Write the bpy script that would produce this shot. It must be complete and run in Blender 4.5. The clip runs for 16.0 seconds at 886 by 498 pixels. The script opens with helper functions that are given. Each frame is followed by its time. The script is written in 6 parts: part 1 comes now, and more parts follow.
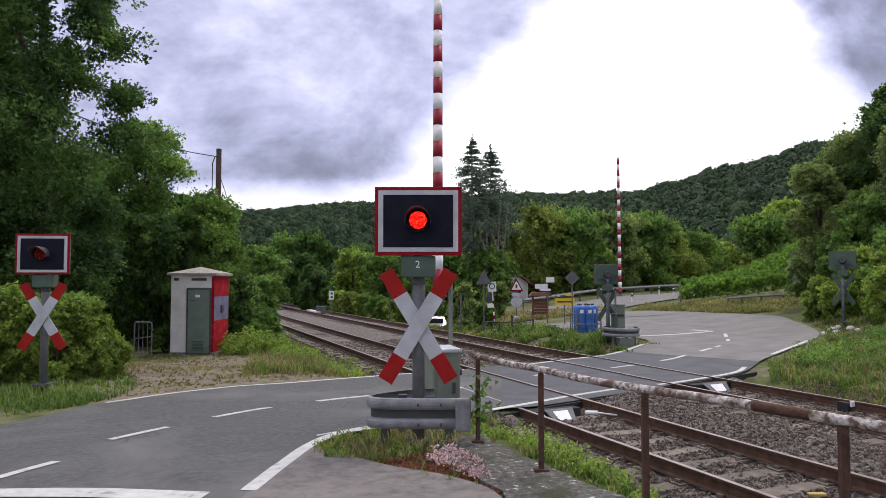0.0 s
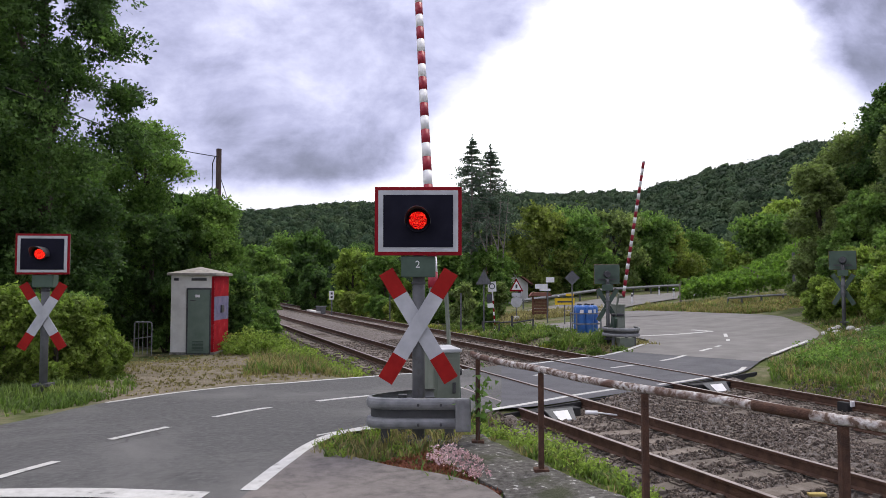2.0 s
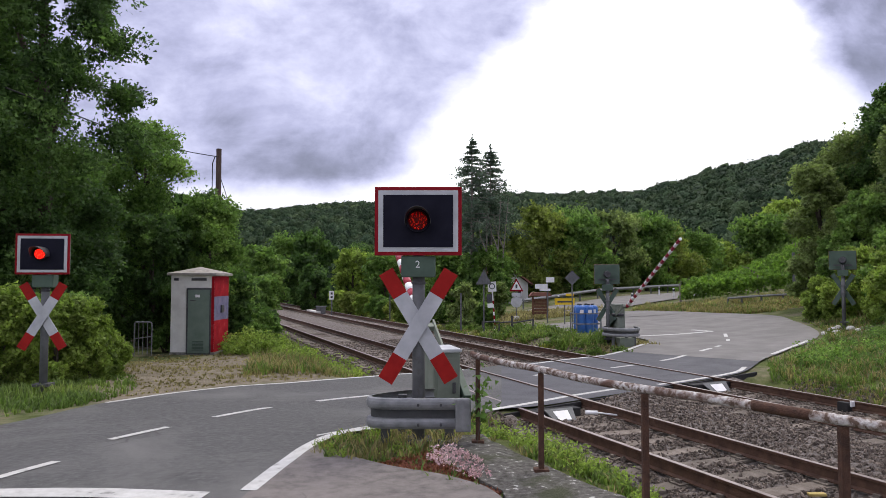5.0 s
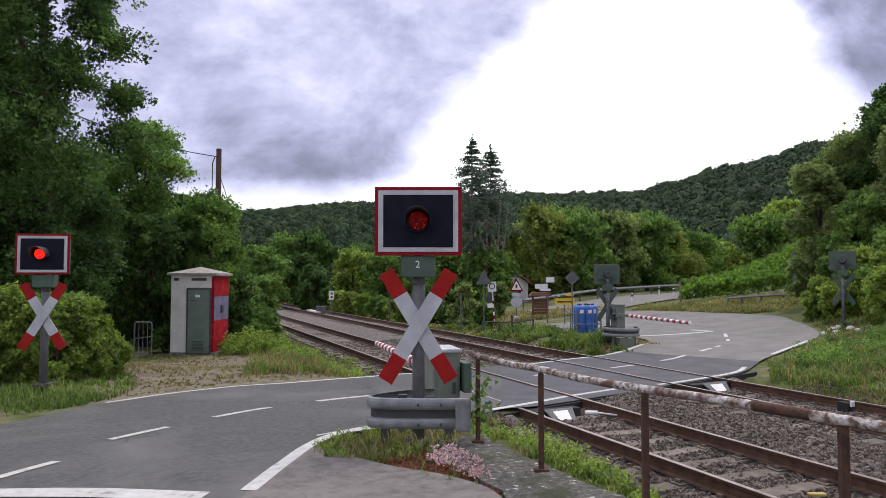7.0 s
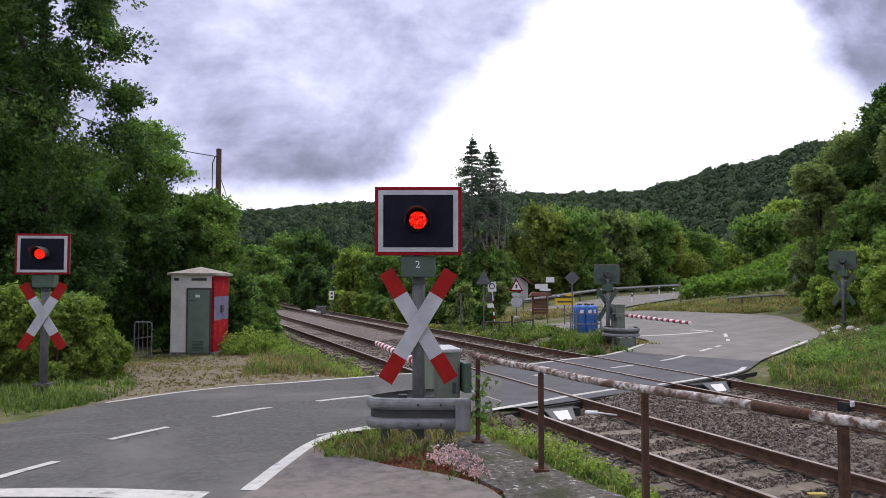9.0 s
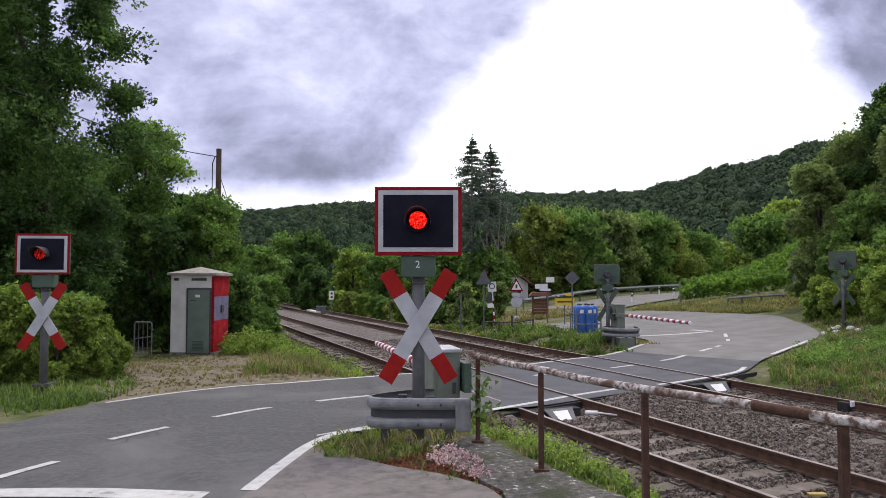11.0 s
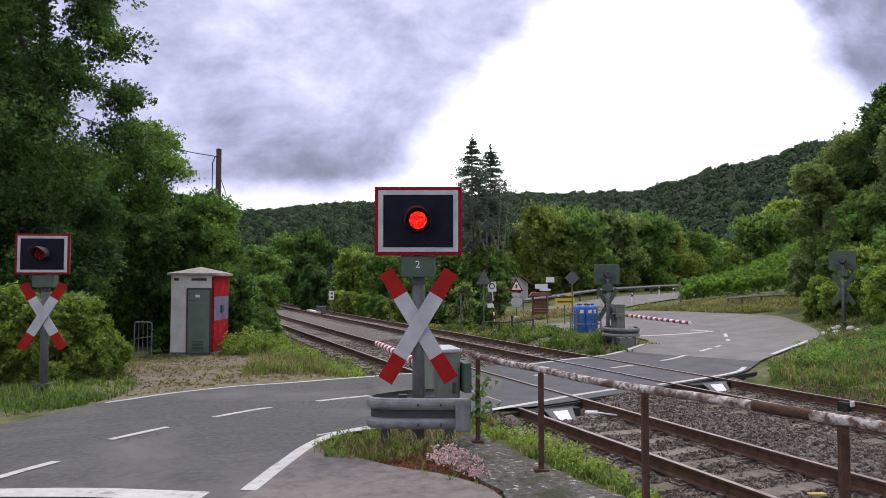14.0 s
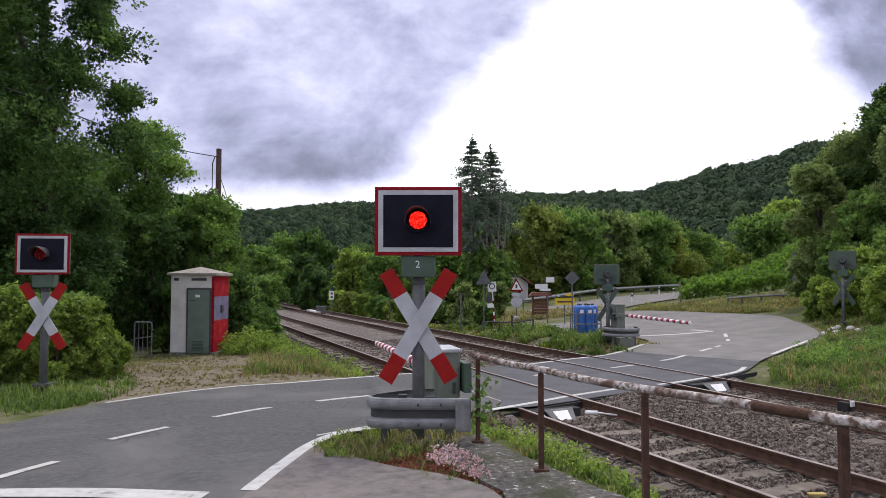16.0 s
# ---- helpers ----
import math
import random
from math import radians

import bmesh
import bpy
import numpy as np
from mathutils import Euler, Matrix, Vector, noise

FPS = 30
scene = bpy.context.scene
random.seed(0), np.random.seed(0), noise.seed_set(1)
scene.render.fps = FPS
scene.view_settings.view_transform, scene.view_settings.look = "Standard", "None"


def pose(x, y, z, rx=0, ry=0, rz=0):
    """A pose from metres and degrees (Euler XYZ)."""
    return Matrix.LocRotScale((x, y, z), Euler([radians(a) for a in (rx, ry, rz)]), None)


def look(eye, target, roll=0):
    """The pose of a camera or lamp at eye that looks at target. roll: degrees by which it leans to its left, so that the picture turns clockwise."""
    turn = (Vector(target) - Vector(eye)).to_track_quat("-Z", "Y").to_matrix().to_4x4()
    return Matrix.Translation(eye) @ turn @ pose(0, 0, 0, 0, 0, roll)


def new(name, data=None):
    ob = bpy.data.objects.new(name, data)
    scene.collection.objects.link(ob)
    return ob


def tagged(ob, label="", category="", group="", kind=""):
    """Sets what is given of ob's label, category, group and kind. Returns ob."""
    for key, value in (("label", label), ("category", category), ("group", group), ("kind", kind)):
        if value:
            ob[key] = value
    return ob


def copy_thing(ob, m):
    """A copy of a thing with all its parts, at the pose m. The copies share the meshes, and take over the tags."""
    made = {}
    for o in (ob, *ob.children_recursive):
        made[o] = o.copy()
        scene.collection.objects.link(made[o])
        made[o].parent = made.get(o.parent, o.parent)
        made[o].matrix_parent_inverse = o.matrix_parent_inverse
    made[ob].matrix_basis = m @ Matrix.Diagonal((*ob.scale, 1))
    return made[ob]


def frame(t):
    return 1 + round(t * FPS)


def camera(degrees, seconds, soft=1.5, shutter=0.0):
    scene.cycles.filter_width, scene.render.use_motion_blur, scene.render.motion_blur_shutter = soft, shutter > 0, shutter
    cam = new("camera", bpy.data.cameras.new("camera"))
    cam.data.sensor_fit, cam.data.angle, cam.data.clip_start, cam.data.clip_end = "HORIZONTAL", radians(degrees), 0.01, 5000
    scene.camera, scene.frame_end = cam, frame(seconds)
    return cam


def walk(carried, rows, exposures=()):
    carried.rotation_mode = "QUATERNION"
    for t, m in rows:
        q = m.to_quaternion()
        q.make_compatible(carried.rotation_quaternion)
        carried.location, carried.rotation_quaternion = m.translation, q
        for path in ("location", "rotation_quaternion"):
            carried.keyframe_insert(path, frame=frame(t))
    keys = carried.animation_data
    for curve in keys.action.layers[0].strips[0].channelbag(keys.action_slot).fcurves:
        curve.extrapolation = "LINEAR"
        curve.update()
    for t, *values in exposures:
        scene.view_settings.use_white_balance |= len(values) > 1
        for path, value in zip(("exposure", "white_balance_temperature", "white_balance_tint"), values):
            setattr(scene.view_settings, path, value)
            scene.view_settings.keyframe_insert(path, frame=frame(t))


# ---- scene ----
cam = camera(65.04, 16.0, soft=0.75)
EYE = pose(0, 0, 2.15, 90 + 2.746, 0, 0)
walk(cam, [(0.0, EYE), (16.0, EYE)], [(0.0, 0.50), (16.0, 0.50)])

# ---- light ----
SUN_EL, SUN_AZ = 62.0, 40.0
world = bpy.data.worlds.new("overcast_sky")
scene.world = world
world.use_nodes = True


class Net:
    """Small builder for node trees."""

    def __init__(self, tree):
        self.t = tree
        tree.nodes.clear()

    def n(self, kind, ins=None, **props):
        nd = self.t.nodes.new(kind)
        if "operation" in props:
            nd.operation = props["operation"]
        if "feature" in props:
            nd.feature = props["feature"]
        if "use_clamp" in props:
            nd.use_clamp = props["use_clamp"]
        if "data_type" in props:
            nd.data_type, nd.blend_type = props["data_type"], props["blend_type"]
        if "sky_type" in props:
            nd.sky_type, nd.sun_disc = props["sky_type"], props["sun_disc"]
            nd.sun_elevation, nd.sun_rotation = props["sun_elevation"], props["sun_rotation"]
        for k, v in (ins or {}).items():
            if isinstance(v, bpy.types.NodeSocket):
                self.t.links.new(v, nd.inputs[k])
            else:
                nd.inputs[k].default_value = v
        return nd

    def math(self, op, a, b=0.0, clamp=False):
        return self.n("ShaderNodeMath", {0: a, 1: b}, operation=op, use_clamp=clamp).outputs[0]

    def ramp(self, fac, stops, interp="LINEAR"):
        nd = self.n("ShaderNodeValToRGB", {"Fac": fac})
        cr = nd.color_ramp
        cr.interpolation = interp
        while len(cr.elements) < len(stops):
            cr.elements.new(0.5)
        for e, (p, c) in zip(cr.elements, stops):
            e.position, e.color = p, (*c, 1) if len(c) == 3 else c
        return nd.outputs[0]

    def noise(self, vec, scale, detail=4.0, rough=0.55, dist=0.0):
        ins = {"Scale": scale, "Detail": detail, "Roughness": rough, "Distortion": dist}
        if vec is not None:
            ins["Vector"] = vec
        return self.n("ShaderNodeTexNoise", ins).outputs[0]

    def mix(self, fac, a, b, blend="MIX"):
        nd = self.n("ShaderNodeMix", {0: fac, 6: a, 7: b}, data_type="RGBA", blend_type=blend)
        return nd.outputs[2]

    def range(self, v, a, b, c=0.0, d=1.0):
        return self.n("ShaderNodeMapRange", {0: v, 1: a, 2: b, 3: c, 4: d}).outputs[0]


def sky():
    k = Net(world.node_tree)
    way = k.n("ShaderNodeTexCoord").outputs["Generated"]
    sep = k.n("ShaderNodeSeparateXYZ", {0: way})
    ahead = k.math("MAXIMUM", sep.outputs[1], 0.15)
    u0, w0 = k.math("DIVIDE", sep.outputs[0], ahead), k.math("DIVIDE", sep.outputs[2], ahead)
    flat = k.n("ShaderNodeCombineXYZ", {0: u0, 1: k.math("MULTIPLY", w0, 1.45), 2: 0.0}).outputs[0]
    # ragged cloud edges: the plan of the cloud field is bent by noise
    bend = k.math("SUBTRACT", k.noise(flat, 4.5, 7.0, 0.58), 0.5)
    bend2 = k.math("SUBTRACT", k.noise(k.n("ShaderNodeMapping", {"Vector": flat, "Location": (3.1, 1.7, 0.4)}).outputs[0], 5.0, 7.0, 0.6), 0.5)
    u = k.math("ADD", u0, k.math("MULTIPLY", bend, 0.17))
    w = k.math("ADD", w0, k.math("MULTIPLY", bend2, 0.06))
    # the large grey cloud bank, with its flat dark underside
    edge = k.math("SUBTRACT", u, k.math("ADD", -0.058, k.math("MULTIPLY", k.math("SUBTRACT", w, 0.171), 0.86)))
    bank = k.math("MULTIPLY", k.range(edge, -0.04, 0.03, 1.0, 0.0), k.range(w, 0.118, 0.150, 0.12, 1.0))
    bank = k.math("MULTIPLY", bank, k.range(u0, -1.6, -0.9, 0.45, 1.0))
    under = k.math("MULTIPLY", k.range(w, 0.13, 0.155), k.range(w, 0.17, 0.27, 1.0, 0.12))
    # a second cloud coming in high on the other side
    side = k.math("SUBTRACT", u, k.math("ADD", 0.53, k.math("MULTIPLY", k.math("SUBTRACT", 0.40, w), 0.42)))
    high = k.math("MULTIPLY", k.range(side, -0.03, 0.03), k.range(w, 0.22, 0.32))
    high = k.math("MULTIPLY", high, k.range(u0, 1.2, 2.0, 1.0, 0.3))
    billow = k.math("SUBTRACT", k.noise(flat, 6.0, 12.0, 0.60, 0.2), 0.5)
    streak = k.math("SUBTRACT", k.noise(k.n("ShaderNodeMapping", {"Vector": flat, "Scale": (1.6, 5.0, 1.0), "Rotation": (0, 0, 0.35)}).outputs[0], 2.2, 8.0, 0.55, 0.3), 0.5)
    detail = k.math("ADD", k.math("MULTIPLY", billow, 1.30), k.math("MULTIPLY", streak, 0.30))
    thick = k.math("MAXIMUM", bank, high)
    v = k.math("SUBTRACT", 0.90, k.math("MULTIPLY", bank, k.math("ADD", 0.31, k.math("MULTIPLY", under, 0.20))))
    v = k.math("SUBTRACT", v, k.math("MULTIPLY", high, 0.58))
    v = k.math("ADD", v, k.math("MULTIPLY", detail, k.math("ADD", 0.20, k.math("MULTIPLY", thick, 0.62))))
    core = k.n("ShaderNodeVectorMath", {0: way, 1: (0.18, 0.93, 0.31)}, operation="DOT_PRODUCT").outputs["Value"]
    v = k.math("ADD", v, k.math("MULTIPLY", k.range(core, 0.955, 0.99), k.math("SUBTRACT", 0.14, k.math("MULTIPLY", thick, 0.14))))
    cloud = k.ramp(v, [(0.18, (0.16, 0.165, 0.23)), (0.34, (0.25, 0.255, 0.37)), (0.50, (0.39, 0.395, 0.57)), (0.66, (0.56, 0.565, 0.76)), (0.80, (0.72, 0.72, 0.82)), (1.0, (1.25, 1.25, 1.29))])
    air = k.n("ShaderNodeTexSky", sky_type="NISHITA", sun_disc=False, sun_elevation=radians(SUN_EL), sun_rotation=radians(SUN_AZ)).outputs[0]
    air = k.mix(1.0, air, (0.10, 0.10, 0.10, 1), "MULTIPLY")
    col = k.mix(0.93, air, cloud)
    # an overcast sky is brighter overhead than near the horizon
    col = k.mix(1.0, col, k.ramp(sep.outputs[2], [(0.42, (1, 1, 1)), (0.88, (2.35, 2.25, 2.05))]), "MULTIPLY")
    bg = k.n("ShaderNodeBackground", {"Color": col, "Strength": 1.0})
    k.t.links.new(bg.outputs[0], k.n("ShaderNodeOutputWorld").inputs[0])


sky()
sun = new("sun", bpy.data.lights.new("sun", "SUN"))
sun.data.energy, sun.data.angle, sun.data.color = 1.5, radians(18), (1.0, 0.94, 0.82)
a_, e_ = radians(SUN_AZ), radians(SUN_EL)
sun.matrix_world = look((40 * math.sin(a_) * math.cos(e_), 40 * math.cos(a_) * math.cos(e_), 40 * math.sin(e_)), (0, 0, 0))


# ---- materials ----
def mat(name, stops, scale=3.0, rough=0.7, metal=0.0, bump=0.2, bscale=None, detail=6.0, island=0.0, obj=0.0, second=None, spec=0.4, transl=0.0, distort=0.0, bdist=0.02, stretch=None, cracks=0.0):
    """A surface: colour ramp over noise, second-scale stains, fine relief; island and obj: spread of brightness from piece to piece."""
    m = bpy.data.materials.new(name)
    m.use_nodes = True
    k = Net(m.node_tree)
    co = k.n("ShaderNodeTexCoord").outputs["Object"] if obj or stretch else k.n("ShaderNodeNewGeometry").outputs["Position"]
    if stretch:
        co = k.n("ShaderNodeMapping", {"Vector": co, "Scale": stretch}).outputs[0]
    base = k.ramp(k.noise(co, scale, detail, 0.6, distort), stops)
    if second:
        sc, lo, hi, col = second
        base = k.mix(k.range(k.noise(co, sc, 5.0, 0.6, 0.5), lo, hi), base, (*col, 1))
    if cracks:
        wob = k.n("ShaderNodeVectorMath", {0: co, 1: k.n("ShaderNodeTexNoise", {"Vector": co, "Scale": 1.7, "Detail": 4.0}).outputs[1]}, operation="ADD").outputs[0]
        cell = k.n("ShaderNodeTexVoronoi", {"Vector": wob, "Scale": cracks}, feature="DISTANCE_TO_EDGE").outputs["Distance"]
        base = k.mix(k.math("MULTIPLY", k.range(cell, 0.003, 0.010, 0.55, 0.0), k.range(k.noise(co, 0.8, 2.0), 0.45, 0.6)), base, (0.035, 0.034, 0.033, 1))
    if island:
        r = k.n("ShaderNodeNewGeometry").outputs["Random Per Island"]
        base = k.mix(1.0, base, k.ramp(r, [(0, (1 - island,) * 3), (1, (1 + island,) * 3)]), "MULTIPLY")
    if obj:
        r = k.n("ShaderNodeObjectInfo").outputs["Random"]
        base = k.mix(1.0, base, k.ramp(r, [(0, (1 - obj,) * 3), (1, (1 + obj,) * 3)]), "MULTIPLY")
    ins = {"Base Color": base, "Roughness": rough, "Metallic": metal, "Specular IOR Level": spec}
    if bump:
        ins["Normal"] = k.n("ShaderNodeBump", {"Height": k.noise(co, bscale or scale * 6, 5.0, 0.65), "Strength": bump, "Distance": bdist}).outputs[0]
    p = k.n("ShaderNodeBsdfPrincipled", ins).outputs[0]
    if transl:
        tr = k.n("ShaderNodeBsdfTranslucent", {"Color": k.mix(1.0, base, (1.12, 1.30, 0.80, 1), "MULTIPLY")}).outputs[0]
        p = k.n("ShaderNodeMixShader", {0: transl, 1: p, 2: tr}).outputs[0]
    k.t.links.new(p, k.n("ShaderNodeOutputMaterial").inputs[0])
    return m


def leafmat(name, dark, mid, light, transl=0.5):
    return mat(name, [(0.3, dark), (0.52, mid), (0.72, light)], scale=0.7, rough=0.6, bump=0, island=0.45, transl=transl, spec=0.25)


ASPHALT = mat("asphalt", [(0.3, (0.050, 0.050, 0.049)), (0.5, (0.072, 0.072, 0.071)), (0.7, (0.105, 0.104, 0.102))], scale=16.0, detail=12, rough=0.85, bump=0.5, bscale=160, second=(0.55, 0.50, 0.68, (0.118, 0.116, 0.113)), bdist=0.006, cracks=0.45)
ASPHALT_DARK = mat("crossing_asphalt", [(0.3, (0.045, 0.046, 0.055)), (0.7, (0.085, 0.085, 0.095))], scale=1.6, rough=0.75, bump=0.4, bscale=150, bdist=0.006)
ASPHALT_OLD = mat("worn_asphalt", [(0.3, (0.10, 0.09, 0.085)), (0.7, (0.20, 0.18, 0.168))], scale=9, detail=12, rough=0.9, bump=0.7, bscale=110, second=(1.3, 0.52, 0.68, (0.19, 0.172, 0.16)), bdist=0.008, cracks=0.8)
ASPHALT_FAR = mat("pale_asphalt", [(0.3, (0.130, 0.125, 0.119)), (0.7, (0.205, 0.197, 0.188))], scale=1.1, detail=10, rough=0.9, bump=0.3, bscale=90, bdist=0.006)
PAINT = mat("road_paint", [(0.32, (0.20, 0.20, 0.19)), (0.42, (0.42, 0.42, 0.40)), (0.7, (0.56, 0.56, 0.54))], scale=9, rough=0.6, bump=0.3, bscale=120, bdist=0.004)
CONCRETE = mat("old_concrete", [(0.3, (0.14, 0.135, 0.12)), (0.55, (0.26, 0.25, 0.23)), (0.75, (0.40, 0.39, 0.36))], scale=9, rough=0.95, bump=0.8, bscale=40, second=(2.5, 0.5, 0.7, (0.10, 0.095, 0.085)))
LEDGE = mat("mossy_ledge_concrete", [(0.35, (0.045, 0.042, 0.036)), (0.50, (0.095, 0.09, 0.08)), (0.63, (0.15, 0.143, 0.13)), (0.645, (0.50, 0.49, 0.47))], scale=17, rough=0.95, bump=0.9, bscale=45, second=(2.0, 0.52, 0.66, (0.045, 0.05, 0.025)))
SLEEPER = mat("sleeper_concrete", [(0.3, (0.10, 0.08, 0.064)), (0.7, (0.21, 0.18, 0.15))], scale=6, rough=0.9, bump=0.6, obj=0.25)
BALLAST = mat("ballast_stone", [(0.25, (0.075, 0.058, 0.047)), (0.5, (0.15, 0.122, 0.10)), (0.75, (0.26, 0.22, 0.185))], scale=14, rough=0.95, bump=0.9, bscale=60, island=0.45, bdist=0.03)
BALLAST_BED = mat("ballast_bed", [(0.3, (0.05, 0.04, 0.036)), (0.5, (0.14, 0.12, 0.107)), (0.72, (0.26, 0.23, 0.21))], scale=16, rough=0.95, bump=1.0, bscale=20, bdist=0.06)
RAIL_RUST = mat("rusty_rail_steel", [(0.3, (0.055, 0.029, 0.019)), (0.7, (0.12, 0.066, 0.043))], scale=8, rough=0.8, metal=0.2, bump=0.4)
RAIL_TOP = mat("rail_head", [(0.3, (0.20, 0.16, 0.14)), (0.7, (0.34, 0.29, 0.27))], scale=5, rough=0.42, metal=0.5, bump=0.1)
STEEL = mat("galvanised_steel", [(0.3, (0.16, 0.165, 0.17)), (0.7, (0.27, 0.275, 0.28))], scale=9, rough=0.55, metal=0.35, bump=0.15)
DARKSTEEL = mat("dark_steel", [(0.3, (0.05, 0.05, 0.055)), (0.7, (0.10, 0.10, 0.105))], scale=10, rough=0.6, metal=0.4, bump=0.2)
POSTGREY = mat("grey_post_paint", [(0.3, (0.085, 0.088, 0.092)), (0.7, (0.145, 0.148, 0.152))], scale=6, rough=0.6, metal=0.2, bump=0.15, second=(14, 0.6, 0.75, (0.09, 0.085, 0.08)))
GREENBOX = mat("grey_green_paint", [(0.3, (0.048, 0.078, 0.058)), (0.7, (0.074, 0.115, 0.086))], scale=5, rough=0.6, bump=0.1, second=(6, 0.6, 0.8, (0.05, 0.06, 0.045)))
PALEGREEN = mat("pale_green_cabinet_paint", [(0.3, (0.13, 0.15, 0.12)), (0.7, (0.19, 0.215, 0.175))], scale=4, rough=0.6, bump=0.1, second=(5, 0.58, 0.75, (0.13, 0.13, 0.10)))
RED = mat("red_reflective_sheet", [(0.3, (0.19, 0.005, 0.012)), (0.7, (0.27, 0.008, 0.015))], scale=6, rough=0.6, bump=0.05, spec=0.12)
SALTIRE_RED = mat("saltire_red", [(0.3, (0.26, 0.010, 0.009)), (0.7, (0.37, 0.016, 0.013))], scale=6, rough=0.6, bump=0.05, spec=0.15)
BOOMRED = mat("boom_red", [(0.3, (0.25, 0.012, 0.028)), (0.7, (0.34, 0.018, 0.038))], scale=6, rough=0.5, bump=0.05)
WHITE = mat("white_reflective_sheet", [(0.3, (0.36, 0.37, 0.39)), (0.55, (0.47, 0.48, 0.50)), (0.75, (0.55, 0.56, 0.58))], scale=3.5, rough=0.5, bump=0.05)
BOOMWHITE = mat("boom_white", [(0.3, (0.72, 0.72, 0.72)), (0.7, (0.84, 0.84, 0.84))], scale=8, rough=0.5, bump=0.05)
BLACK = mat("black_screen", [(0.3, (0.010, 0.010, 0.018)), (0.7, (0.017, 0.017, 0.028))], scale=4, rough=0.8, bump=0.05, spec=0.08)
RUST = mat("rusty_railing", [(0.3, (0.045, 0.025, 0.018)), (0.7, (0.12, 0.06, 0.038))], scale=14, rough=0.85, metal=0.15, bump=0.6)
RAILING = mat("flaking_white_over_rust", [(0.40, (0.11, 0.07, 0.05)), (0.47, (0.28, 0.23, 0.20)), (0.56, (0.46, 0.43, 0.41)), (0.64, (0.60, 0.58, 0.56))], scale=22, rough=0.8, bump=0.7, bscale=40, second=(1.4, 0.53, 0.60, (0.12, 0.068, 0.05)), distort=0.4)
PLASTER = mat("hut_plaster", [(0.3, (0.56, 0.55, 0.51)), (0.7, (0.74, 0.73, 0.69))], scale=2.5, rough=0.9, bump=0.4, bscale=50, second=(1.6, 0.6, 0.8, (0.30, 0.29, 0.26)))
HUTRED = mat("red_spray_paint", [(0.3, (0.20, 0.008, 0.014)), (0.6, (0.34, 0.012, 0.02)), (0.75, (0.40, 0.06, 0.06))], scale=3, rough=0.8, bump=0.3, bscale=50, spec=0.1)
HUTBLUE = mat("faded_violet_spray_paint", [(0.3, (0.10, 0.095, 0.17)), (0.6, (0.18, 0.165, 0.26)), (0.75, (0.25, 0.14, 0.18))], scale=5, rough=0.7, bump=0.3, bscale=50)
HUTDOOR = mat("green_steel_door", [(0.3, (0.115, 0.16, 0.125)), (0.7, (0.165, 0.215, 0.175))], scale=3, rough=0.6, bump=0.1)
ROOFSHEET = mat("weathered_roof_slab", [(0.3, (0.22, 0.20, 0.17)), (0.7, (0.42, 0.40, 0.36))], scale=5, rough=0.9, bump=0.5)
BLUE = mat("blue_plastic_drum", [(0.3, (0.025, 0.10, 0.34)), (0.7, (0.05, 0.17, 0.48))], scale=4, rough=0.4, bump=0.05)
BARK = mat("bark", [(0.3, (0.035, 0.028, 0.022)), (0.7, (0.11, 0.09, 0.07))], scale=9, rough=0.95, bump=0.9, stretch=(1, 1, 0.25))
PALEBARK = mat("pale_bare_bark", [(0.3, (0.12, 0.105, 0.09)), (0.7, (0.26, 0.235, 0.21))], scale=5, rough=0.95, bump=0.6)
POLEWOOD = mat("tarred_pole_wood", [(0.3, (0.06, 0.04, 0.032)), (0.7, (0.13, 0.09, 0.075))], scale=9, rough=0.9, bump=0.5, stretch=(1, 1, 0.1))
YELLOW = mat("yellow_sign", [(0.3, (0.62, 0.42, 0.01)), (0.7, (0.72, 0.50, 0.02))], scale=4, rough=0.5, bump=0.05)
SIGNWHITE = mat("white_sign", [(0.3, (0.68, 0.68, 0.68)), (0.7, (0.80, 0.80, 0.80))], scale=4, rough=0.5, bump=0.05)
BROWN = mat("brown_boards", [(0.3, (0.09, 0.04, 0.025)), (0.7, (0.19, 0.09, 0.055))], scale=7, rough=0.85, bump=0.5)
HOUSE = mat("white_house_wall", [(0.3, (0.55, 0.54, 0.52)), (0.7, (0.70, 0.69, 0.66))], scale=1, rough=0.9, bump=0.2)
ROOFRED = mat("red_roof", [(0.3, (0.14, 0.06, 0.045)), (0.7, (0.26, 0.12, 0.09))], scale=2, rough=0.9, bump=0.5)
GLASS = mat("dark_window_glass", [(0.3, (0.02, 0.022, 0.025)), (0.7, (0.03, 0.032, 0.036))], scale=2, rough=0.08, bump=0, spec=0.6)
CARPAINT = mat("silver_car_paint", [(0.3, (0.45, 0.46, 0.48)), (0.7, (0.52, 0.53, 0.55))], scale=2, rough=0.25, metal=0.5, bump=0)
RUBBER = mat("tyre_rubber", [(0.3, (0.015, 0.015, 0.015)), (0.7, (0.03, 0.03, 0.03))], scale=8, rough=0.9, bump=0.2)
REDLENS = mat("dark_red_lens", [(0.3, (0.03, 0.003, 0.003)), (0.7, (0.085, 0.009, 0.008))], scale=60, rough=0.6, bump=0.3, bscale=90, spec=0.1)
STONEWHITE = mat("white_boulder", [(0.3, (0.40, 0.39, 0.37)), (0.7, (0.66, 0.65, 0.62))], scale=6, rough=0.9, bump=0.6)
YELLOWSTONE = mat("yellow_marker", [(0.3, (0.30, 0.22, 0.06)), (0.7, (0.46, 0.36, 0.12))], scale=6, rough=0.8, bump=0.3)

